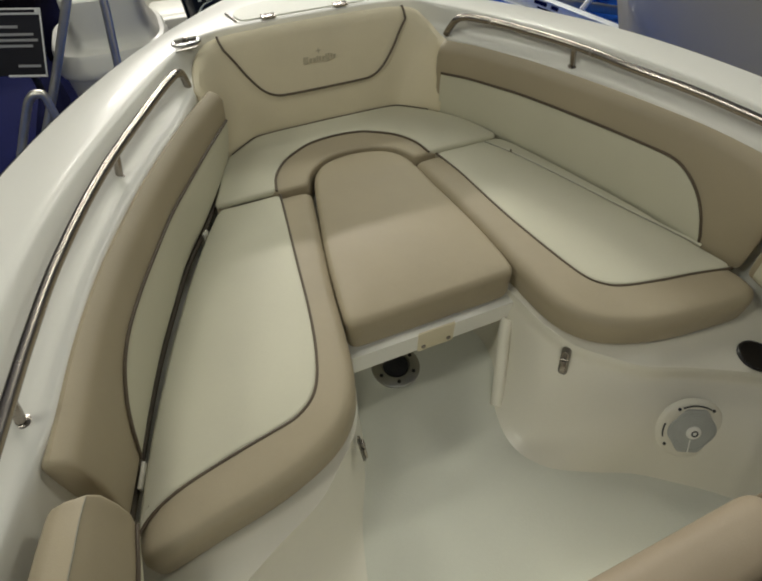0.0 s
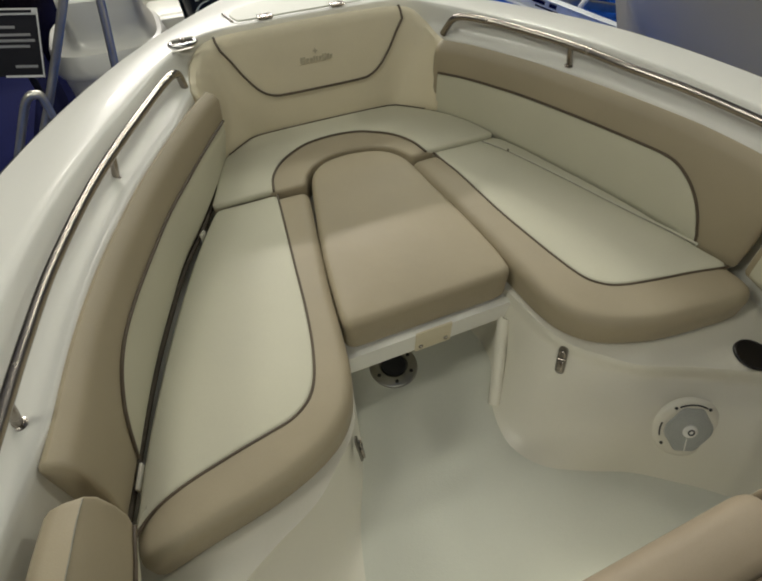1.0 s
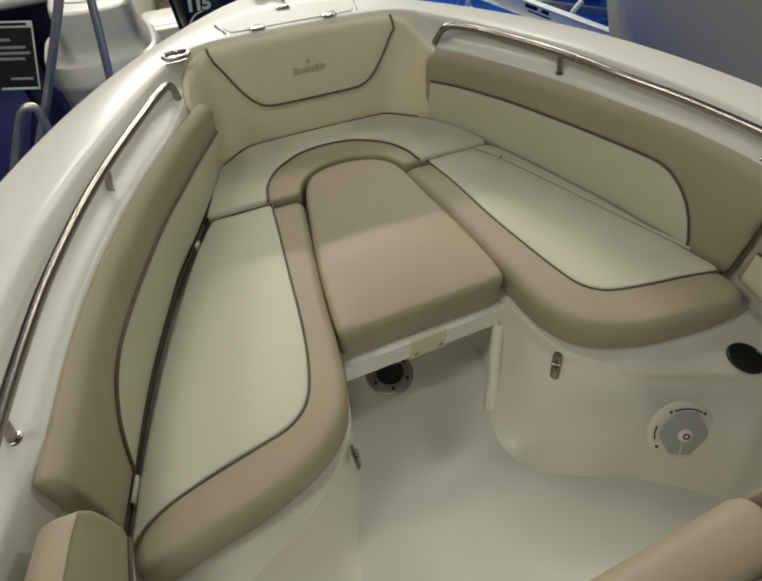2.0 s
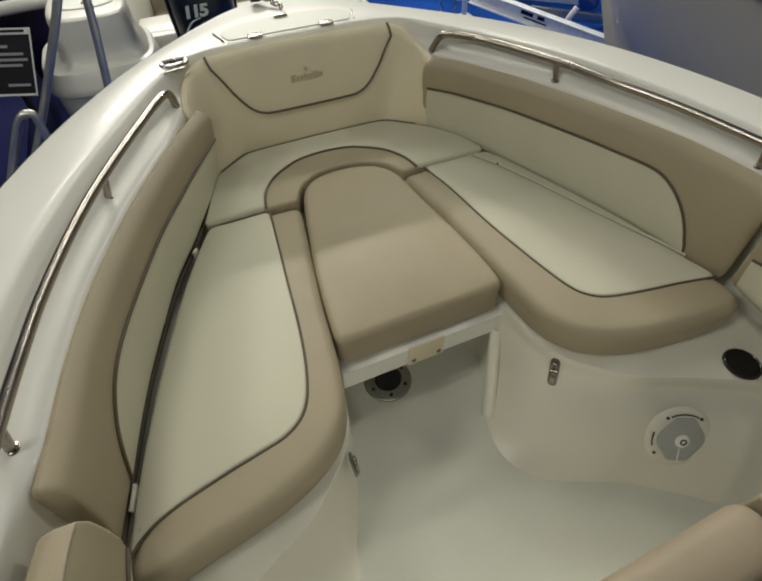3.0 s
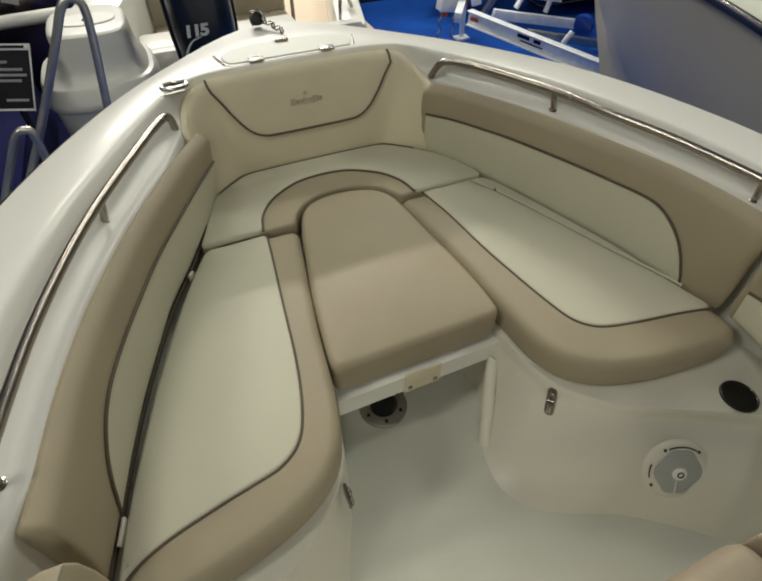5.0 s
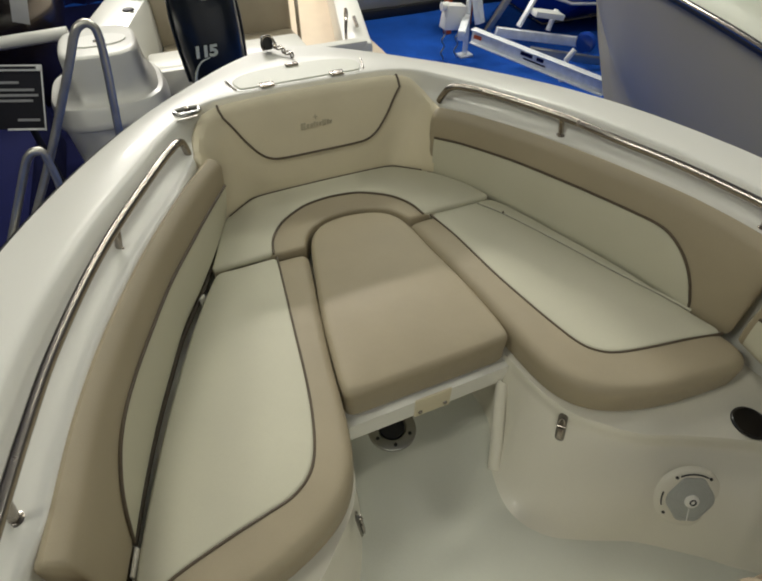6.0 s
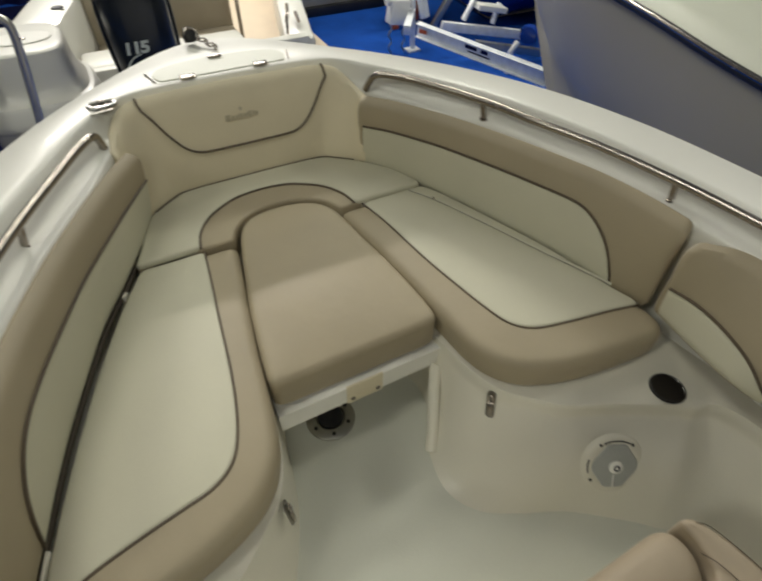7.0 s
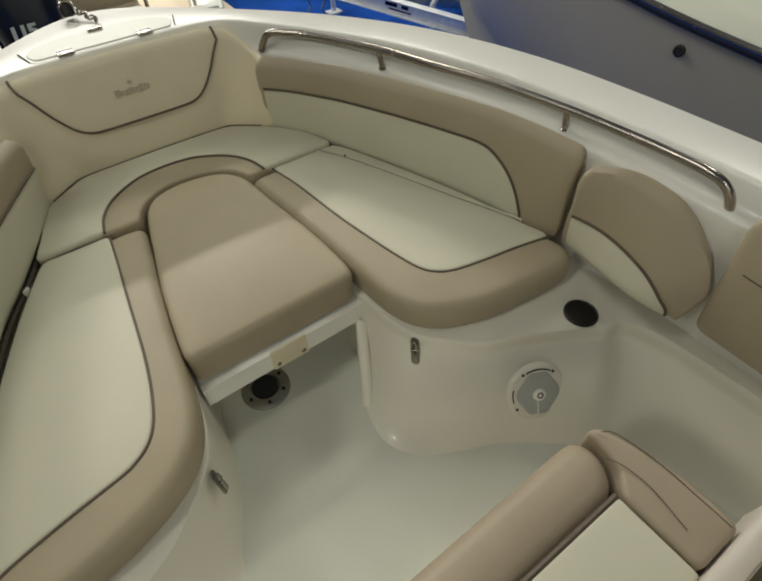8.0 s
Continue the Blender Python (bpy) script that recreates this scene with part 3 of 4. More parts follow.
def bow_back():
    t = thing("bow_backrest", "pale tan vinyl bow backrest with piped panel and embroidery", "backrest", (0, 1.02, SEAT))
    low = [(0.428, 0.848), (0.380, 0.885), (0.325, 0.925), (0.285, 0.948), (0.225, 0.954), (0.12, 0.956), (0.0, 0.957)]
    high = [(0.468, 0.900, 0.702), (0.462, 0.950, 0.708), (0.445, 1.000, 0.730), (0.402, 1.042, 0.762), (0.325, 1.068, 0.775), (0.18, 1.080, 0.777), (0.0, 1.085, 0.777)]
    low = low + mir(low[-2::-1], -1)
    high = high + mir(high[-2::-1], -1)
    rows = back_rows(low, high, 0.045, SEAT + 0.012, 0.77, 90, 0.006)
    bm = bmesh.new()
    rings(bm, round_ends(rows, 0.012))
    part("body", bm, TAN_LIGHT, t)
    # dark line drawn for the thin shadow where backrest and cushion meet
    part("foot_shade_line", tube([(r[11][0] * 0.997, r[11][1] - 0.003, 0.4405) for r in rows[5:-5]], 0.0026, 6), PIPING, t, "dark line for the shade at the foot")
    # the piped panel: a line from the top edge down, across and up again
    pts = [(-0.308, 1.0), (-0.296, 0.88), (-0.28, 0.70), (-0.252, 0.535), (-0.212, 0.455), (-0.15, 0.432), (0, 0.425), (0.15, 0.43), (0.212, 0.45), (0.252, 0.535), (0.28, 0.70), (0.296, 0.88), (0.308, 1.0)]
    xs = [np.mean([q[0] for q in r[6:12]]) for r in rows]
    us = np.linspace(0, 1, len(rows))

    def u_of(x):
        return float(np.interp(-x, [-q for q in xs], us))

    line = [face_point(rows, u_of(p[0]), min(1, p[1]), 0.003) for p in spline([(p[0] * 0.93 + 0.009, 1 - (1 - p[1]) * 0.88) for p in pts], 80)]
    for x, end in ((-0.278, 0), (0.296, 1)):
        r = rows[int(round(u_of(x) * (len(rows) - 1)))]
        tip = [np.array(r[5]) + (0, 0, 0.003), np.array(r[4]) + (0, 0, 0.003), np.array(r[3]) + (0, 0, 0.002)]
        line = tip[::-1] + line if end == 0 else line + tip
    part("piping", tube(line, 0.0042, 8), PIPING, t, "dark brown piping")
    # embroidered maker's mark, drawn as plain shapes
    bm = bmesh.new()
    c = face_point(rows, u_of(0.0), 0.765, 0.002)
    up = face_point(rows, u_of(0.0), 0.84, 0.002) - face_point(rows, u_of(0.0), 0.69, 0.002)
    up /= np.linalg.norm(up)
    nx = np.cross(np.array((1.0, 0, 0)), up)
    for a, b, w, h in ((-0.048, 0, 0.018, 0.022), (-0.030, -0.002, 0.011, 0.014), (-0.016, -0.002, 0.011, 0.014), (-0.004, 0, 0.008, 0.018), (0.006, -0.001, 0.007, 0.016), (0.018, -0.002, 0.011, 0.014), (0.034, 0, 0.016, 0.022), (0.049, 0, 0.008, 0.018), (0.060, -0.002, 0.010, 0.014)):
        v = []
        for dx, dz in ((-w / 2 - 0.002, -h / 2), (w / 2 - 0.002, -h / 2), (w / 2 + 0.002, h / 2), (-w / 2 + 0.002, h / 2)):
            q = c + np.array((1.0, 0, 0)) * (a + dx) + up * (b + dz) - nx * 0.0
            v.append(q)
        f0 = [bm.verts.new(tuple(q + nx * 0.001)) for q in v]
        f1 = [bm.verts.new(tuple(q - nx * 0.001)) for q in v]
        bm.faces.new(f0)
        bm.faces.new(f1[::-1])
        for i in range(4):
            bm.faces.new((f0[i], f1[i], f1[(i + 1) % 4], f0[(i + 1) % 4]))
    part("embroidery", bm, LOGO, t, "plain embroidered maker's mark", smooth=False)
    bm = bmesh.new()
    star = []
    for i in range(8):
        r = 0.011 if i % 2 == 0 else 0.0035
        star.append(c + np.array((1.0, 0, 0)) * (0.004 + r * math.sin(i * math.pi / 4)) + up * (0.026 + r * math.cos(i * math.pi / 4)))
    f0 = [bm.verts.new(tuple(q + nx * 0.001)) for q in star]
    f1 = [bm.verts.new(tuple(q - nx * 0.001)) for q in star]
    bm.faces.new(f0)
    bm.faces.new(f1[::-1])
    for i in range(8):
        bm.faces.new((f0[i], f1[i], f1[(i + 1) % 8], f0[(i + 1) % 8]))
    part("star", bm, LOGO, t, smooth=False)


bow_back()


def aft_back(s):
    t = thing("back_cushion", "short tan vinyl aft side backrest with cream corner panel", "backrest", (0.9 * s, -0.5, 0.42), "side backrests")
    if s > 0:
        low = [(0.858, -0.300), (0.847, -0.39), (0.839, -0.477), (0.837, -0.56), (0.845, -0.62), (0.866, -0.662)]
        high = [(0.930, -0.292, 0.695), (0.958, -0.36, 0.712), (0.976, -0.43, 0.710), (0.984, -0.52, 0.69), (0.984, -0.60, 0.63), (0.976, -0.655, 0.55)]
    else:
        low = [(0.842, -0.375), (0.836, -0.43), (0.838, -0.50), (0.845, -0.575), (0.857, -0.64), (0.872, -0.70)]
        high = [(0.886, -0.350, 0.700), (0.900, -0.42, 0.710), (0.918, -0.50, 0.708), (0.928, -0.58, 0.685), (0.935, -0.65, 0.635), (0.94, -0.70, 0.56)]
    rows = back_rows(mir(low, s), mir(high, s), 0.05 if s > 0 else 0.068, 0.43, 0.69, 40, 0.008 if s > 0 else 0.03)
    bm = bmesh.new()
    rings(bm, round_ends(rows, 0.02 if s > 0 else 0.007))
    body = part("body", bm, TAN, t)
    for j in ((1, 5) if s < 0 else ()):
        part("seam", tube([np.array(r[j]) + (0, 0, 0.0005) for r in rows[:30]], 0.0014, 6), PIPING if j == 1 else STITCH, body)

    def vtop(u):
        w = u / 0.93
        return 0.02 + 0.53 * math.sqrt(max(0, 1 - w ** 2.6))

    bm, line = face_panel(rows, 0.0, 0.93, vtop, 50)
    panel = part("panel", bm, CREAM, t, "cream vinyl panel")
    part("piping", tube(line, 0.0042, 8), PIPING, panel, "dark brown piping")
    b = thing("side_bolster", "tan vinyl cockpit side bolster", "bolster", (0.95 * s, -1.1, 0.4), "side bolsters")
    low = [(0.917, -0.735), (0.918, -1.0), (0.91, -1.4), (0.90, -1.8)]
    high = [(1.050, -0.690, 0.748), (1.045, -1.0, 0.74), (1.03, -1.4, 0.74), (1.025, -1.8, 0.74)]
    rows = back_rows(mir(low, s), mir(high, s), 0.07, 0.40, 0.73, 40, 0.015)
    bm = bmesh.new()
    rings(bm, round_ends(rows, 0.025))
    body = part("body", bm, TAN, b)
    part("seam", tube([face_point(rows, u, 0.72, 0.001) for u in np.linspace(0.02, 0.98, 30)], 0.0016, 6), PIPING, body)


for s in (1, -1):
    aft_back(s)


def grab_rail(s):
    if s > 0:
        run = [(0.476, 0.918, 0.700), (0.483, 0.905, 0.728), (0.494, 0.888, 0.757), (0.512, 0.868, 0.771), (0.548, 0.832, 0.773), (0.613, 0.752, 0.772), (0.735, 0.525, 0.772), (0.802, 0.340, 0.772), (0.879, 0.137, 0.772), (0.940, -0.10, 0.772), (0.970, -0.27, 0.772), (0.990, -0.43, 0.772), (0.997, -0.53, 0.768), (1.004, -0.575, 0.745), (1.012, -0.600, 0.698)]
        posts = ((0.735, 0.525), (0.944, -0.115))
    else:
        run = [(0.472, 0.903, 0.700), (0.474, 0.893, 0.728), (0.480, 0.878, 0.757), (0.495, 0.850, 0.771), (0.520, 0.810, 0.773), (0.555, 0.752, 0.772), (0.682, 0.509, 0.772), (0.762, 0.325, 0.772), (0.831, 0.120, 0.772), (0.869, -0.035, 0.772), (0.897, -0.17, 0.772), (0.945, -0.42, 0.772), (0.958, -0.53, 0.768), (0.965, -0.575, 0.745), (0.970, -0.600, 0.698)]
        posts = ((0.692, 0.490), (0.897, -0.17))
    r = part("grab_rail", tube(mir(spline(run, 110), s), 0.0125, 12), STEEL, boat, "polished stainless grab rail")
    for x, y in posts:
        bm = tube([(s * x, y, 0.770), (s * (x + 0.008), y, 0.735), (s * (x + 0.017), y, 0.702)], 0.0095, 10)
        part("post", bm, STEEL, r)
        part("foot", lathe([(0.016, 0.0), (0.016, 0.003), (0.011, 0.006)], Matrix.Translation((s * (x + 0.017), y, 0.700)), 16), STEEL, r)


for s in (1, -1):
    grab_rail(s)


# ---- deck and cockpit hardware ----
def anchor_hatch():
    half = [(0.240, 1.112), (0.262, 1.165), (0.256, 1.210), (0.215, 1.252), (0.12, 1.278), (0.0, 1.285)]
    h = [half[0]] + [tuple(p) for p in spline(half[1:], 24)]
    poly = even(h + [(-p[0], p[1]) for p in h[::-1][1:]], 0.01, closed=True)
    rim = part("hatch_rim", plate(poly, 0.765, 0.7795, 0.002), GEL, boat)
    lid = part("anchor_hatch", plate(inset(ccw(poly), 0.012), 0.77, 0.7835, 0.003), NONSKID, boat, "off-white anchor locker hatch")
    for x in (-0.135, 0.135):
        hinge = part("hinge", box(x, 1.122, 0.786, 0.052, 0.034, 0.006, 0.002), STEEL, lid, "chrome hinge")
        for dx in (-0.016, 0.016):
            for dy in (-0.009, 0.009):
                part("screw", lathe([(0.004, 0.0), (0.003, 0.002)], Matrix.Translation((x + dx, 1.122 + dy, 0.789)), 10), DARKSTEEL, hinge)
    part("latch", box(-0.004, 1.255, 0.788, 0.052, 0.022, 0.010, 0.004), STEEL, lid, "chrome hatch latch")
    for s in (-1, 1):
        a = Vector((s * 0.270, 1.215, 0.781))
        part("trim_strip", tube([a, a + Vector((-s * 0.022, -0.085, 0))], 0.003, 8), STEEL, boat)
    roll = part("bow_roller", box(-0.045, 1.475, 0.80, 0.042, 0.05, 0.05, 0.01), BLACK, boat, "black bow roller")
    part("shackle", tube([(-0.045 + 0.026 * math.sin(a), 1.46 - 0.012 * (1 - math.cos(a)), 0.80 + 0.03 * math.cos(a)) for a in np.linspace(-2.2, 2.2, 18)], 0.006, 8), STEEL, roll)
    for i in range(5):
        c = Vector((-0.02 + 0.011 * i, 1.44 - 0.024 * i, 0.797 - 0.003 * i))
        ring = [c + Vector((0.011 * math.cos(a) * (1 if i % 2 else 0.35), -0.016 * math.sin(a), 0.009 * math.cos(a) * (0.35 if i % 2 else 1))) for a in np.linspace(0, 2 * math.pi, 14, False)]
        part("chain_link", tube(ring, 0.0034, 8, closed=True), STEEL, roll)


anchor_hatch()


def cleat(s):
    m = pose(s * 0.434, 1.036, 0.779, 0, 0, -3 * s)
    body = [(m @ Vector((0.052 * math.cos(a), 0.034 * math.sin(a), 0)))[:2] for a in np.linspace(0, 2 * math.pi, 36, False)]
    c = part("cleat", pillow([tuple(p) for p in body], 0.774, 0.787, 0.007, 0.001, 0.002), CLEATCHROME, boat, "pop-up stainless cleat")
    part("bar", tube([m @ Vector((-0.036, 0, 0.012)), m @ Vector((0.036, 0, 0.012))], 0.005, 8), DARKSTEEL, c)
    part("hub", lathe([(0.011, 0.008), (0.011, 0.014), (0.006, 0.017)], m, 18), STEEL, c)
    slot = pose(s * 0.440, 0.992, 0.7775, 0, 0, -8 * s)
    part("drain_slot", box(0, 0, 0, 0.07, 0.008, 0.004, 0.0015, m=slot), DARKSTEEL, boat)


cleat(-1)


def speaker(p, n):
    m = frame_at(p, n) @ Matrix.Scale(1.04, 4)
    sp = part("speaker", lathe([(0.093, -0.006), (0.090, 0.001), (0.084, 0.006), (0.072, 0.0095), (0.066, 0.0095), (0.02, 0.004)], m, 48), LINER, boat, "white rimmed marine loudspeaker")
    bm = bmesh.new()
    loops = []
    for k, h in ((1.0, 0.010), (0.97, 0.013), (0.6, 0.016), (0.3, 0.0175), (0.05, 0.018)):
        loops.append([m @ Vector((k * (0.060 + 0.005 * math.cos(4 * a)) * math.cos(a), k * (0.070 + 0.003 * math.cos(6 * a)) * math.sin(a), h)) for a in np.linspace(0, 2 * math.pi, 60, False)])
    rings(bm, loops)
    g = part("grille", bm, GREYGRILLE, sp, "grey speaker grille")
    for k in range(5):
        r = 0.024 + 0.0075 * k
        part("grille_ring", tube([m @ Vector((r * math.cos(a), r * 1.04 * math.sin(a), 0.0165 - 0.0006 * k)) for a in np.linspace(0, 2 * math.pi, 40, False)], 0.0011, 6, closed=True), GREYGRILLE, g)
    part("hub", lathe([(0.020, 0.016), (0.019, 0.021), (0.014, 0.024), (0.002, 0.0245)], m, 28), TRAYWHITE, sp, "white centre hub")
    part("badge", tube([m @ Vector((0.0075 * math.cos(a), 0.0075 * math.sin(a), 0.0245)) for a in np.linspace(0, 2 * math.pi, 20, False)], 0.0022, 8, closed=True), COWL, sp, "dark blue badge ring")
    part("rib", box(0, 0, 0, 0.003, 0.04, 0.003, 0.001, m=m @ pose(-0.004, -0.042, 0.0185)), TRAYWHITE, sp)
    for a in (55, 125, 215, 325):
        q = radians(a)
        part("screw", lathe([(0.0045, 0.011), (0.004, 0.014), (0.001, 0.0145)], m @ pose(0.078 * math.cos(q), 0.078 * math.sin(q), -0.003), 12), BLACK, sp)
    for a0, a1 in ((62, 118), (165, 195)):
        part("slot", tube([m @ Vector((0.077 * math.cos(radians(a)), 0.077 * math.sin(radians(a)), 0.0105)) for a in np.linspace(a0, a1, 14)], 0.0022, 6), BLACK, sp, "black vent slot")


def hook_latch(p, n, turn):
    m = frame_at(p, n) @ pose(0, 0, 0, 0, 0, turn)
    pill = [(0.0135 * math.cos(a), (0.033 if math.sin(a) >= 0 else -0.033) + 0.0135 * math.sin(a)) for a in np.linspace(0.05, 2 * math.pi + 0.05, 32, False)]
    bm = plate(pill, 0.0, 0.006, 0.002)
    bm.transform(m)
    base = part("latch", bm, LATCHSTEEL, boat, "stainless draw latch")
    part("lever", box(0, 0, 0, 0.016, 0.036, 0.008, 0.0035, m=m @ pose(0, -0.018, 0.009)), STEEL, base)
    part("hook", tube([m @ Vector((0.007 * math.cos(a), 0.018 + 0.014 * math.sin(a), 0.011)) for a in np.linspace(-0.4, 3.54, 16)], 0.0026, 8), STEEL, base)
    part("pin", tube([m @ Vector((-0.011, 0.006, 0.011)), m @ Vector((0.011, 0.006, 0.011))], 0.003, 8), STEEL, base)


def cup_holder(x, y, z):
    m = pose(x, y, z, 0, 0, 0)
    c = part("cup_holder", lathe([(0.052, 0.0), (0.051, 0.004), (0.047, 0.006), (0.0445, 0.004)], m, 36), CUPBLACK, boat, "black drink holder set in the ledge")
    part("cup", lathe([(0.0445, 0.0035), (0.043, 0.0032), (0.0, 0.003)][:2] + [(0.001, 0.003)], m, 36), CUPBLACK, c)


SPK, SPK_N = Vector((0.560, -0.540, 0.168)), Vector((-0.36, -0.74, 0.52))
for s in (1, -1):
    if s > 0:
        speaker(SPK, SPK_N)
    hook_latch(Vector((0.317, -0.247, 0.250)) if s > 0 else Vector((-0.336, -0.266, 0.250)), Vector((-0.74, -0.44, 0.42)) if s > 0 else Vector((0.93, -0.30, 0.16)), 14 * s)
    if s > 0:
        cup_holder(0.781, -0.469, 0.3145)
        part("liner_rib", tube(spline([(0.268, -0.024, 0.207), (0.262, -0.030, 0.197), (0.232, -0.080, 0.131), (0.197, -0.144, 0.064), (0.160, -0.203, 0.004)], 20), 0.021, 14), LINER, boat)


def pedestal_socket():
    m = pose(-0.09, 0.06, 0.001)
    p = part("pedestal_socket", lathe([(0.085, 0.0), (0.084, 0.006), (0.078, 0.010), (0.05, 0.012), (0.046, 0.004), (0.002, 0.003)], m, 40), DARKSTEEL, boat, "round metal table pedestal socket")
    part("plug", lathe([(0.045, 0.004), (0.043, 0.016), (0.03, 0.018), (0.002, 0.0185)], m, 30), BLACK, p)
    for k in range(6):
        a = k * math.pi / 3 + 0.3
        part("bolt", lathe([(0.007, 0.010), (0.006, 0.014), (0.001, 0.0145)], m @ pose(0.065 * math.cos(a), 0.065 * math.sin(a), 0), 12), BLACK, p)


pedestal_socket()


# ---- console seat in front of the console ----
def console():
    t = thing("console", "white fibreglass console base with seat front", "console", (0, -1.4, 0))
    poly = [(0.44, -0.80), (0.46, -1.0), (0.46, -2.0), (-0.46, -2.0), (-0.46, -1.25), (-0.24, -1.1), (-0.19, -0.80)]
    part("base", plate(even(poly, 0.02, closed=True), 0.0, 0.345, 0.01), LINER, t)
    part("coaming", box(0.36, -1.092, 0.40, 0.5, 0.05, 0.12, 0.012), SURROUND, t, "beige moulded seat surround")
    # unseen upright, made tall to shade the cockpit from the aft lamps
    part("shading_upright", box(0.06, -1.80, 0.90, 0.78, 0.55, 1.10, 0.05), GEL, t)
    c = thing("console_seat_cushion", "tan console seat cushion with cream centre", "cushion", (0.2, -0.9, 0.347))
    front = even([(0.385, -0.735), (0.405, -0.78), (0.395, -0.83), (0.355, -0.875), (-0.24, -0.875), (-0.26, -0.80), (-0.22, -0.745)], 0.012, closed=True)
    part("front_roll", pillow(front, 0.347, 0.452, 0.045, 0.004), ROSETAN, c, "tan front roll")
    side = even([(0.412, -0.742), (0.45, -0.755), (0.485, -0.84), (0.506, -0.96), (0.504, -1.062), (0.368, -1.062), (0.362, -0.885), (0.404, -0.845), (0.415, -0.79)], 0.006, closed=True)
    roll = part("side_roll", pillow(side, 0.347, 0.448, 0.014, 0.003, soft=10), ROSETAN, c, "tan side roll")
    for run in ([(0.398, -0.812, 0.447), (0.411, -0.843, 0.4525), (0.420, -0.905, 0.4525), (0.407, -1.0, 0.4525)], [(0.440, -0.765, 0.447), (0.462, -0.79, 0.449), (0.481, -0.882, 0.450), (0.484, -0.977, 0.450), (0.486, -1.05, 0.449)]):
        part("seam", tube(spline(run, 24), 0.0011, 6), PIPING, roll)
    panel = part("panel", pillow(even([(0.354, -0.879), (0.360, -1.064), (-0.24, -1.064), (-0.24, -0.879)], 0.006, closed=True), 0.347, 0.447, 0.008, 0.003, soft=2), CREAM, c, "cream centre panel")
    part("piping", tube([(0.352, -0.876, 0.440), (0.1, -0.876, 0.440), (-0.24, -0.876, 0.440)], 0.008, 8), PIPING, panel)
    b = thing("console_back_cushion", "tan vinyl backrest on the console front", "backrest", (0.2, -1.2, 0.4))
    part("body", box(0.3, -1.21, 0.43, 0.6, 0.15, 0.16, 0.03), ROSETAN, b)


console()


# ---- round about: other boats, trailer, ladder rails and a sign ----
def grey_boat():
    t = thing("neighbour_boat", "large grey hulled boat with white deck alongside", "boat", (3.4, -1.0, GROUND))
    # stations from the stern to the stem: y, half-opening of the side at the sheer, sheer height
    st = [(-6.0, 2.25, 0.50), (-3.0, 2.25, 0.50), (-1.0, 2.27, 0.51), (0.0, 2.30, 0.53), (0.6, 2.34, 0.56), (1.2, 2.42, 0.605), (1.9, 2.52, 0.64), (2.5, 2.66, 0.67), (2.9, 2.80, 0.70), (3.2, 3.03, 0.72), (3.3, 3.2, 0.73)]
    C = [tuple(p) for p in spline(st, 70)]
    bm = bmesh.new()
    rows = []
    for k, dx, dy in ((0.0, 0.0, 0.0), (0.06, 0.012, -0.03), (0.25, 0.06, -0.20), (0.5, 0.14, -0.42), (0.75, 0.26, -0.68), (0.9, 0.38, -0.85), (1.0, 0.72, -1.05)):
        row = []
        for y, x, z in C:
            f = max(0.0, min(1.0, (y - 0.2) / 2.4))
            row.append((min(3.2, x + dx * (1 + 0.5 * f)), y + dy * f, z * (1 - k) + GROUND * k))
        rows.append(row)
    rings(bm, rows, closed=False)
    part("hull", bm, GREYHULL, t, "dark grey glossy hull side")
    bm = bmesh.new()
    rings(bm, [[(6.4 - x, y, z) for x, y, z in r[:48]] for r in rows], closed=False)
    part("far_side", bm, GREYHULL, t)
    part("transom", box(3.2, -6.0, -0.15, 1.86, 0.06, 1.3, 0.01), GREYHULL, t)
    part("rub_rail", tube([(x - 0.01, y, z + 0.012) for y, x, z in C], 0.026, 10), BLACK, t, "black rub rail")
    part("rail_strip", tube([(x - 0.028, y, z + 0.026) for y, x, z in C], 0.011, 8), STEEL, t, "polished steel strip")
    bm = bmesh.new()
    rows = []
    for d, h in ((0.0, 0.03), (0.05, 0.075), (0.12, 0.10), (0.45, 0.115), (1.1, 0.13)):
        rows.append([(min(3.2, x + d), y, z + h) for y, x, z in C])
    rows += [[(6.4 - x, y, z) for x, y, z in r] for r in rows[::-1]]
    rings(bm, rows, closed=False)
    part("deck", bm, NEIGHBOURDECK, t, "pale grey-green gelcoat side deck")
    m = pose(2.325, 0.27, 0.425, 0, -84, 0) @ Matrix.Scale(0.8, 4)
    part("drain_fitting", lathe([(0.036, 0.0), (0.035, 0.012), (0.024, 0.016), (0.02, 0.008), (0.001, 0.006)], m, 28), BLACK, t, "black through-hull drain")
    c = part("cleat", tube([(2.62, -0.06, 0.70), (2.62, 0.14, 0.70)], 0.014, 8), DARKSTEEL, t, "stainless mooring cleat")
    for y in (0.0, 0.08):
        part("cleat_leg", tube([(2.62, y, 0.63), (2.62, y, 0.70)], 0.012, 8), DARKSTEEL, c)


grey_boat()


def oval(cx, cy, hx, hy, p=2.6, n=56):
    out = []
    for a in np.linspace(0, 2 * math.pi, n, False):
        c, q = math.cos(a), math.sin(a)
        out.append((cx + hx * math.copysign(abs(c) ** (2 / p), c), cy + hy * math.copysign(abs(q) ** (2 / p), q)))
    return out


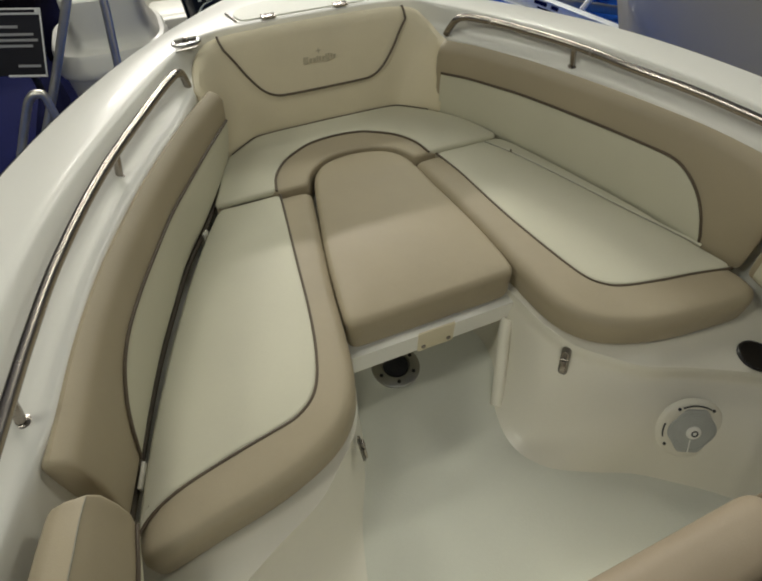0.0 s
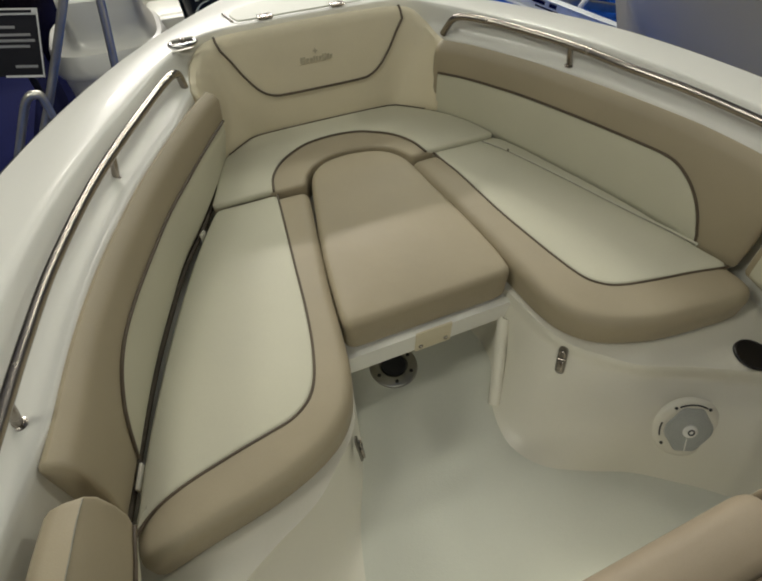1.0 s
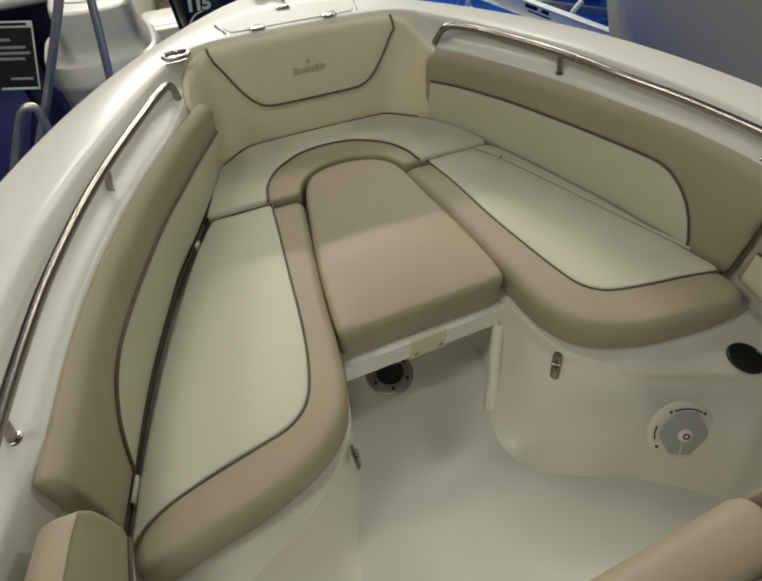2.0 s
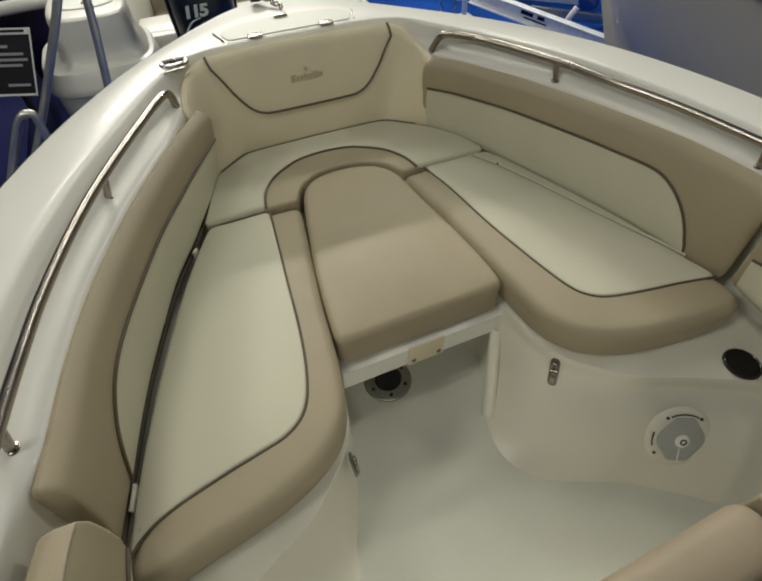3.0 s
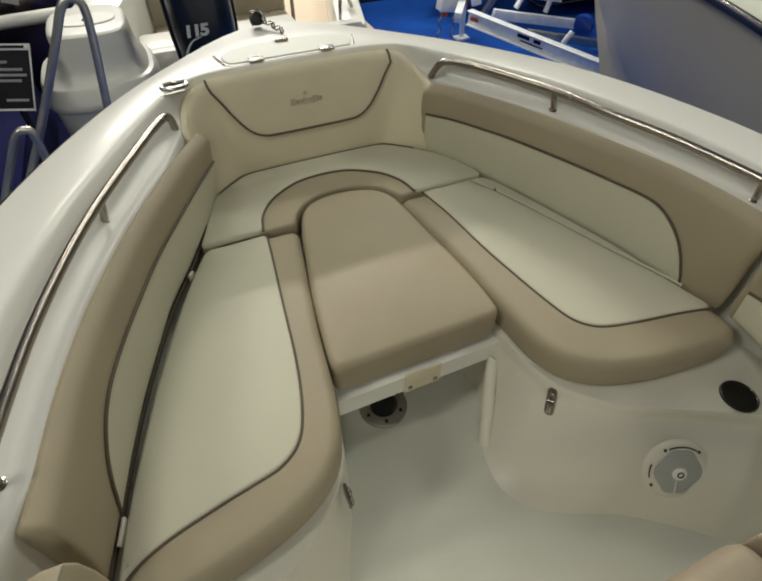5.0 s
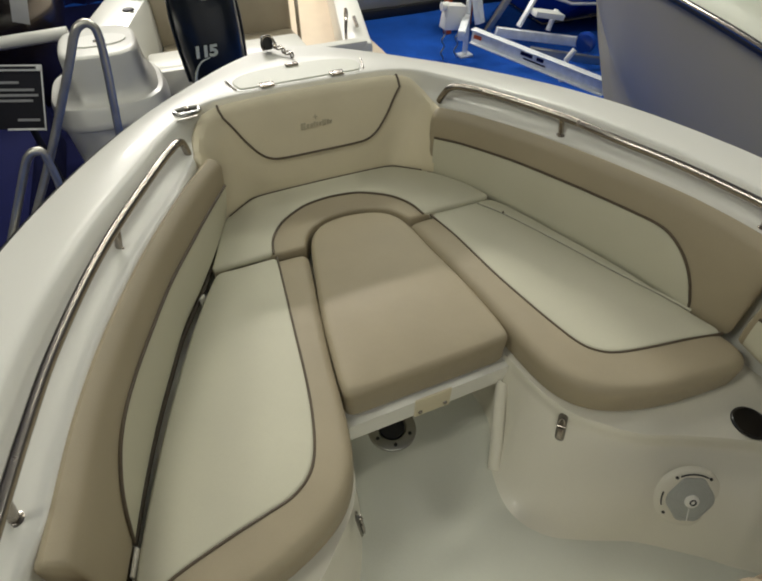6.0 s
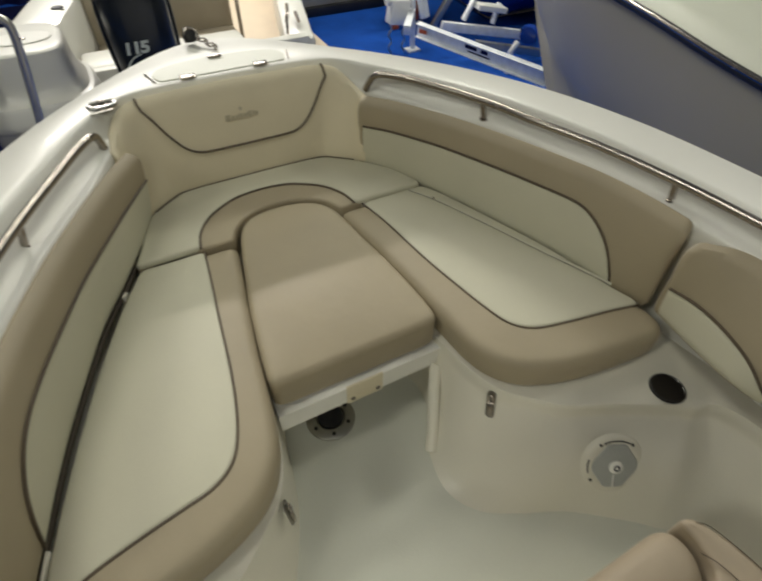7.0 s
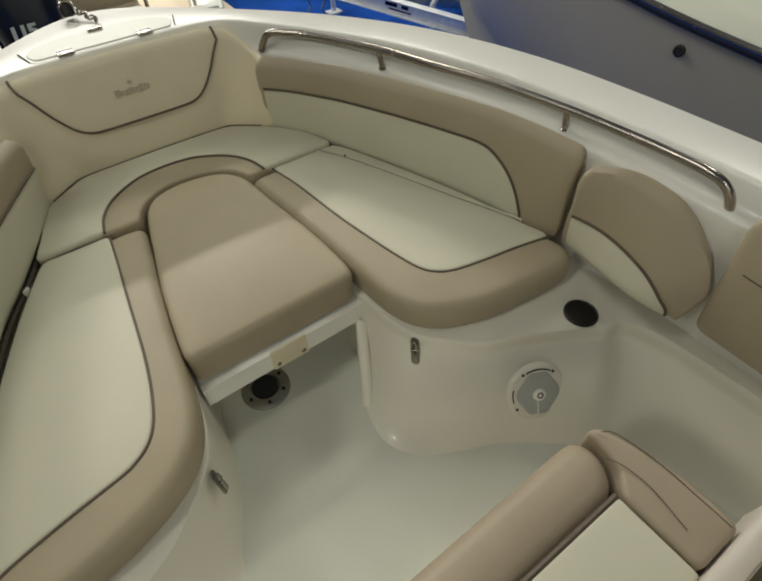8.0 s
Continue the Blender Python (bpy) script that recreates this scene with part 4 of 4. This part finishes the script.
def stern_boat():
    t = thing("white_boat", "white motor boat seen from its stern with beige seats", "boat", (0, 4.5, GROUND))
    bm = bmesh.new()
    prof = [(-0.75, 0.29, 0.33), (-0.2, 0.33, 0.35), (0.10, 0.352, 0.368), (0.112, 0.352, 0.368), (0.118, 0.372, 0.385), (0.128, 0.378, 0.392), (0.165, 0.378, 0.392), (0.178, 0.37, 0.384), (0.235, 0.362, 0.374), (0.255, 0.35, 0.36), (0.262, 0.325, 0.335), (0.285, 0.285, 0.31), (0.32, 0.258, 0.295), (0.37, 0.248, 0.288), (0.485, 0.240, 0.282), (0.508, 0.234, 0.276), (0.518, 0.222, 0.262), (0.521, 0.20, 0.24)]
    rings(bm, [[(x, y, z - 0.10) for x, y in oval(-0.835 + 0.03 * (z > 0.27), 2.95, hx * 0.95, hy * 0.93, 3.4)] for z, hx, hy in prof])
    pod = part("swim_platform", bm, GEL, t, "white moulded stern platform")
    part("platform_hatch", plate(oval(-0.80, 2.93, 0.165, 0.10, 2.2), 0.415, 0.429, 0.003), TRAYWHITE, pod, "oval platform hatch")
    part("hatch_handle", box(-0.795, 2.90, 0.432, 0.05, 0.02, 0.010, 0.004), STEEL, pod)
    part("transom", box(0.12, 3.42, -0.42, 2.1, 0.10, 0.86, 0.02), GEL, t)
    part("sole", box(0.45, 5.1, -0.40, 2.3, 3.4, 0.06, 0.01), SAND, t, "sand coloured cockpit sole")
    part("engine_well", box(0.05, 3.62, -0.10, 1.25, 0.34, 0.22, 0.04), GEL, t)
    part("cockpit_side", bar((1.08, 3.38, -0.33), (1.95, 6.6, -0.33), 0.26, 0.66, 0.05), GEL, t, "white moulded gunwale")
    part("cockpit_side", bar((-0.86, 3.45, -0.13), (-0.02, 6.4, -0.13), 0.36, 0.80, 0.06), GEL, t, "white moulded gunwale")
    for i, (x, y, z) in enumerate(((-0.60, 3.98, 0.285), (-0.52, 4.25, 0.285))):
        part("rod_holder", lathe([(0.045, 0.0), (0.04, 0.006), (0.03, 0.004), (0.001, 0.002)], pose(x, y, z - 0.013), 20), BLACK, t, "black rod holder")
    part("stern_cleat", tube([(1.16, 3.60, 0.05), (1.20, 3.78, 0.06)], 0.016, 8), STEEL, t, "chrome cleat")
    part("stern_rail", tube(spline([(1.02, 3.50, -0.0), (1.03, 3.52, 0.11), (1.09, 3.66, 0.13), (1.16, 3.88, 0.10), (1.17, 3.92, -0.0)], 24), 0.014, 8), STEEL, t, "chrome stern rail")
    part("seat_back", box(0.16, 4.35, 0.08, 1.2, 0.16, 0.62, 0.05), BEIGE, t, "beige vinyl seat back")
    part("seat", box(0.16, 4.10, -0.22, 1.2, 0.45, 0.2, 0.05), BEIGE, t, "beige vinyl seat")
    part("seat_post", tube([(0.80, 4.2, -0.37), (0.80, 4.2, 0.6)], 0.018, 8), STEEL, t)
    part("bulkhead", box(1.25, 6.6, 0.1, 2.6, 0.08, 1.0, 0.02), SAND, t, "cream cockpit bulkhead")


stern_boat()


def outboard():
    t = thing("outboard_motor", "dark blue outboard motor with silver number decal", "outboard motor", (-0.15, 2.85, GROUND))
    bm = bmesh.new()
    prof = [(0.02, 0.13, 0.20, 0.0), (0.08, 0.165, 0.25, 0.0), (0.20, 0.188, 0.28, 0.0), (0.36, 0.198, 0.30, 0.0), (0.50, 0.200, 0.305, 0.005), (0.62, 0.196, 0.30, 0.01), (0.72, 0.182, 0.285, 0.02), (0.80, 0.158, 0.255, 0.03), (0.855, 0.118, 0.20, 0.045), (0.875, 0.06, 0.11, 0.05)]
    rings(bm, [[(x, y, z) for x, y in oval(-0.15, 2.88 + dy, hx, hy, 3.8)] for z, hx, hy, dy in prof])
    cowl = part("cowl", bm, COWL, t, "dark glossy engine cowl")
    for sx in (-1, 1):
        part("cowl_ridge", tube(spline([(-0.15 + sx * 0.185, 2.72, 0.18), (-0.15 + sx * 0.20, 2.72, 0.42), (-0.15 + sx * 0.195, 2.74, 0.60), (-0.15 + sx * 0.15, 2.77, 0.78)], 20), [0.012] * 20, 8), COWL, cowl)
    part("midsection", bar((-0.15, 2.92, -0.62), (-0.15, 2.90, 0.04), 0.16, 0.30, 0.03), COWL, t)
    part("gearcase", tube([(-0.15, 2.60, -0.72), (-0.15, 2.7, -0.72), (-0.15, 2.95, -0.72), (-0.15, 3.2, -0.72)], [0.03, 0.055, 0.065, 0.04], 14), COWL, t)
    part("skeg", bar((-0.15, 2.95, GROUND), (-0.15, 2.95, -0.70), 0.02, 0.16, 0.004), COWL, t)
    part("bracket", box(-0.15, 3.24, -0.08, 0.26, 0.30, 0.3, 0.03), BLACK, t)
    for k, digit in enumerate("115"):
        cu = bpy.data.curves.new("digit", "FONT")
        cu.body, cu.size, cu.extrude, cu.offset = digit, 0.088, 0.003, 0.0035
        tmp = new("digit_text", cu)
        me = bpy.data.meshes.new_from_object(tmp.evaluated_get(bpy.context.evaluated_depsgraph_get()))
        bpy.data.objects.remove(tmp)
        bm = bmesh.new()
        bm.from_mesh(me)
        shear = Matrix(((1.25, 0.15, 0, 0), (0, 1, 0, 0), (0, 0, 1, 0), (0, 0, 0, 1)))
        bmesh.ops.transform(bm, matrix=pose(-0.288 + (0, 0.048, 0.094)[k], 2.566, 0.372, 88, 0, 0) @ shear, verts=bm.verts)
        part("digit_decal", bm, SILVERTEXT, cowl, "silver digit " + digit, smooth=False)
    part("swoosh_decal", tube(spline([(-0.318, 2.60, 0.10), (-0.312, 2.585, 0.20), (-0.292, 2.570, 0.285), (-0.25, 2.562, 0.345), (-0.19, 2.562, 0.366)], 20), [0.012 - 0.0005 * i for i in range(20)], 8), SILVERTEXT, cowl, "silver swoosh")
    part("round_badge", tube([(-0.15 + 0.035 * math.cos(a), 2.602, 0.70 + 0.035 * math.sin(a)) for a in np.linspace(0, 2 * math.pi, 24, False)], 0.004, 6, closed=True), DARKSTEEL, cowl)


outboard()


def boat_trailer():
    t = thing("boat_trailer", "galvanised boat trailer tongue with jack and winch", "trailer", (2.9, 4.0, GROUND))
    a, b = Vector((2.70, 4.15, -0.41)), Vector((3.34, 2.72, -0.507))
    beam = part("beam", bar(a, b, 0.012, 0.13), GALV, t, "bright galvanised trailer beam")
    side = Vector((b.y - a.y, a.x - b.x, 0)).normalized()
    for h in (-0.066, 0.066):
        part("flange", bar(a + Vector((0, 0, h)), b + Vector((0, 0, h)), 0.09, 0.012), GALV, beam)
    d = (b - a).normalized()
    for k, w in ((0.70, 0.16), (0.86, 0.10)):
        part("lettering_bar", bar(a + d * (k - w / 2) + side * 0.009 + Vector((0, 0, 0.02 if k < 0.8 else 0.02)), a + d * (k + w / 2 - 0.02) + side * 0.009 + Vector((0, 0, 0.02)), 0.003, 0.034, 0.0), NAVY, beam, "plain dark maker's lettering bar")
    part("lettering_bar", bar(a + d * 0.66 + side * 0.009 + Vector((0, 0, -0.022)), a + d * 0.92 + side * 0.009 + Vector((0, 0, -0.022)), 0.003, 0.014, 0.0), NAVY, beam)
    part("reflector", box(0, 0, 0, 0.10, 0.004, 0.04, 0.001, m=frame_at(a + d * 0.08 + side * 0.01, (0, 0, 1), -side)), ORANGE, beam, "red reflector plate")
    j = part("jack", tube([(2.96, 4.66, GROUND + 0.03), (2.93, 4.66, -0.15), (2.92, 4.66, 0.25)], 0.03, 12), GALV, t, "jack post")
    part("jack_foot", box(2.96, 4.66, GROUND + 0.012, 0.17, 0.13, 0.024, 0.005), GALV, j)
    part("jack_arm", bar((2.93, 4.66, -0.42), (2.62, 4.24, -0.44), 0.08, 0.1), GALV, t)
    w = part("winch_box", box(2.74, 4.66, -0.38, 0.24, 0.14, 0.26, 0.015, m=pose(0, 0, 0, 0, 8, 0)), TRAYWHITE, t, "white winch housing")
    part("winch_drum", tube([(2.58, 4.66, -0.26), (2.66, 4.66, -0.26)], 0.045, 14), TRAYWHITE, w)
    for x in (2.62, 2.80):
        ch = [(x + 0.02 * math.sin(i * 0.9), 4.62, -0.5 - 0.33 * i / 16) for i in range(17)]
        part("safety_chain", tube(ch, 0.010, 6), DARKSTEEL, w)
    part("winch_post", bar((2.98, 4.45, -0.42), (2.86, 4.72, 0.45), 0.10, 0.07), GALV, t, "galvanised winch post")
    part("cross_member", bar((3.15, 4.35, -0.50), (4.45, 4.15, -0.74), 0.06, 0.10), GALV, t)
    part("cross_member", bar((3.4, 4.0, -0.62), (4.5, 3.6, -0.80), 0.06, 0.08), DARKSTEEL, t)
    part("bunk_arm", bar((3.45, 4.35, -0.48), (3.70, 4.40, -0.12), 0.05, 0.04), GALV, t)
    part("bunk_arm", bar((3.85, 4.30, -0.56), (3.95, 4.35, -0.36), 0.05, 0.04), GALV, t)
    part("bunk", bar((3.58, 4.3, -0.33), (3.95, 4.25, -0.40), 0.16, 0.06), TRAYWHITE, t)
    part("fender_post", bar((3.30, 4.9, -0.85), (3.75, 4.8, -0.05), 0.07, 0.07), DARKSTEEL, t)
    part("bow_roller", lathe([(0.03, -0.05), (0.10, -0.045), (0.12, 0.0), (0.10, 0.045), (0.03, 0.05)], pose(4.15, 3.95, -0.62, 0, 90, 30), 24), BLUEPAINT, t, "blue rubber keel roller")
    part("wheel_guide", tube([(3.62, 3.62, -0.85), (3.6, 3.6, -0.6), (3.66, 3.58, -0.5)], 0.03, 8), TRAYWHITE, t)


boat_trailer()


def blue_boat():
    t = thing("blue_boat", "bright blue boat hull resting on the trailer", "boat", (5.2, 5.2, -0.4))
    bm = bmesh.new()
    rows, keel = [], []
    for k in range(16):
        f = k / 15
        x = 3.55 + 3.2 * f
        w = 0.08 + 0.85 * math.sin(min(1, f * 1.8) * 1.57)
        zb = max(-0.80, -0.30 - 0.62 * min(1, f * 2.9) ** 0.9)
        keel.append((x, 5.1, zb - 0.012))
        rows.append([(x - 0.25 * (1 - f), 5.1 - w, 0.60), (x, 5.1 - w * 0.96, 0.2), (x, 5.1 - w * 0.7, zb * 0.6 + 0.05), (x, 5.1, zb), (x, 5.1 + w * 0.7, zb * 0.6 + 0.05), (x, 5.1 + w * 0.96, 0.2), (x - 0.25 * (1 - f), 5.1 + w, 0.60)])
    rings(bm, rows)
    part("hull", bm, BLUEPAINT, t)
    part("keel_strip", tube(keel, 0.022, 8), STEEL, t, "bright keel strip")
    part("spray_rail", tube([(r[2][0], r[2][1] - 0.01, r[2][2]) for r in rows], 0.018, 8), TRAYWHITE, t)


blue_boat()


def ladder_rail(run, label):
    t = thing("boarding_rail", label, "hand rail", (run[0][0], run[0][1], GROUND), "boarding rails")
    part("tube", tube(spline(run, 60), 0.0185, 12), RAILSTEEL, t)


ladder_rail([(-1.90, 1.90, GROUND), (-1.57, 1.90, -0.40), (-1.29, 1.90, -0.01), (-1.062, 1.90, 0.33), (-0.865, 1.90, 0.645), (-0.782, 1.90, 0.785), (-0.745, 1.90, 0.822), (-0.71, 1.90, 0.825), (-0.688, 1.90, 0.785), (-0.705, 1.90, 0.645), (-0.755, 1.90, 0.373), (-0.84, 1.92, -0.10), (-0.98, 1.95, GROUND)], "tall stainless boarding ladder hand rail beside the boat")
ladder_rail([(-1.92, 1.78, GROUND), (-1.64, 1.80, -0.40), (-1.40, 1.80, -0.03), (-1.21, 1.80, 0.27), (-1.155, 1.80, 0.345), (-1.115, 1.80, 0.362), (-1.092, 1.80, 0.32), (-1.13, 1.80, 0.05), (-1.35, 1.78, -0.5), (-1.45, 1.75, GROUND)], "low stainless boarding ladder hand rail beside the boat")
stp = thing("boarding_steps", "dark metal boarding steps on the carpet", "steps", (-1.5, 1.6, GROUND))
for i in range(4):
    part("tread", box(-1.42 - 0.02 * i, 1.62 - 0.22 * i, -0.08 - 0.20 * i, 0.55, 0.22, 0.035, 0.006), DARKSTEEL, stp)
for dx in (-0.28, 0.28):
    part("stringer", bar((-1.45 + dx, 1.74, 0.0), (-1.50 + dx, 0.85, GROUND), 0.03, 0.12), BLACK, stp)


def sign():
    t = thing("sign_board", "black printed sign board with a white border on a stand", "sign", (-1.3, 2.65, GROUND))
    m = frame_at((-1.335, 2.62, 0.29), (-0.24, -0.70, 0.67), (0.29, 0.63, 0.72)) @ pose(0, 0, 0, 0, 0, 3)
    b = part("board", box(0, 0, 0, 0.42, 0.34, 0.012, 0.002, m=m), SIGNBLACK, t)
    part("border", box(0, 0, 0, 0.42, 0.035, 0.004, 0.001, m=m @ pose(0, 0.165, 0.007)), SIGNWHITE, b)
    part("border", box(0, 0, 0, 0.008, 0.36, 0.004, 0.001, m=m @ pose(0.207, 0, 0.007)), SIGNWHITE, b)
    part("border", box(0, 0, 0, 0.20, 0.012, 0.004, 0.001, m=m @ pose(0.10, -0.172, 0.007)), SIGNWHITE, b)
    for k, (x, y, w) in enumerate(((0.06, 0.165, 0.24), (0.02, 0.085, 0.12), (0.05, 0.045, 0.22), (0.06, 0.015, 0.24), (0.06, -0.015, 0.18), (0.12, -0.12, 0.12))):
        part("print_bar", box(0, 0, 0, w, 0.014, 0.003, 0.0, m=m @ pose(x, y, 0.0105 if k == 0 else 0.008)), SIGNBLACK if k == 0 else SIGNGREY, b, "unreadable printed line")
    part("post", tube([(-1.30, 2.68, GROUND), (-1.30, 2.66, 0.25)], 0.02, 10), BLACK, t)
    part("foot", lathe([(0.16, 0.0), (0.15, 0.012), (0.02, 0.02)], pose(-1.30, 2.68, GROUND), 28), BLACK, t)


sign()


def dark_boat():
    t = thing("dark_boat", "dark hulled boat with a pale rub rail behind the sign", "boat", (-3.0, 5.2, GROUND))
    bm = bmesh.new()
    rings(bm, [[(-7.0, 4.6, z), (-4.0, 4.6, z), (-2.0, 4.62 + d, z), (-1.45 - d, 4.75 + d, z), (-1.25 - d, 5.2, z), (-1.25 - d, 7.0, z)] for z, d in ((0.75, 0.0), (0.4, 0.0), (-0.10, 0.03), (-0.5, 0.15), (GROUND, 0.35))], closed=False)
    part("hull", bm, DARKHULL, t, "dark glossy hull")
    part("rub_rail", tube([(-7.0, 4.56, -0.06), (-4.0, 4.56, -0.05), (-2.0, 4.56, -0.035), (-1.15, 4.58, -0.015)], 0.052, 12), TRAYWHITE, t, "pale rub rail")
    part("top_rail", tube([(-7.0, 4.6, 0.77), (-2.0, 4.62, 0.77), (-1.4, 4.8, 0.77), (-1.2, 5.3, 0.77), (-1.2, 7.0, 0.77)], 0.03, 8), BLACK, t)
    p = thing("price_card", "white card leaning on the dark hull", "card", (-1.42, 4.5, 0.12))
    part("card", box(0, 0, 0, 0.12, 0.006, 0.24, 0.001, m=pose(-1.42, 4.57, 0.22, -6, 18, 0)), SIGNWHITE, p)


dark_boat()


# navy sheet darkens the blue carpet here, in place of shade
tagged(part("carpet_shade_sheet", box(-3.0, 4.4, GROUND + 0.004, 5.4, 8.0, 0.008, 0.002), NAVY), "navy sheet that stands for the shaded part of the show carpet", "carpet")


def plinth():
    # made-up navy block, added so the floor on the left stays dark
    t = thing("dark_floor_block", "low navy block added to keep the carpet area dark", "plinth", (-3.2, 3.3, GROUND))
    part("drape", box(-3.30, 3.20, -0.60, 3.6, 2.1, 0.49, 0.03), NAVY, t)
    part("top", box(-3.30, 3.20, -0.345, 3.6, 2.1, 0.02, 0.004), NAVY, t)


plinth()


def panels():
    t = thing("display_wall", "pale grey display wall with a dark base standing on the carpet", "partition", (4.0, 6.4, GROUND))
    part("panel", box(3.6, 6.35, 0.35, 3.2, 0.08, 2.2, 0.01), WALLPAINT, t)
    part("base", box(3.6, 6.29, -0.79, 3.2, 0.10, 0.12, 0.01), BLACK, t, "dark plinth")
    o = thing("engine_stand", "orange painted engine stand on the carpet", "stand", (3.25, 5.5, GROUND))
    part("post", bar((3.12, 5.4, GROUND), (3.05, 5.42, 0.3), 0.08, 0.08), ORANGE, o)
    part("post", bar((3.55, 5.6, GROUND), (3.55, 5.6, 0.3), 0.07, 0.07), ORANGE, o)
    part("shelf", box(3.4, 5.5, -0.35, 0.6, 0.35, 0.05, 0.01), DARKSTEEL, o)
    d = thing("drape", "navy blue pipe-and-drape curtain", "curtain", (-4, 8.5, GROUND))
    bm = bmesh.new()
    rings(bm, [[(-12 + 0.05 * i, 8.5 + 0.05 * math.sin(i * 0.9) + 0.02 * math.sin(i * 0.37), z) for i in range(280)] for z in (GROUND, 3.0)], closed=False)
    part("cloth", bm, NAVY, d)
    part("pipe", tube([(-12, 8.5, 3.02), (2, 8.5, 3.02)], 0.025, 8), DARKSTEEL, d)


panels()
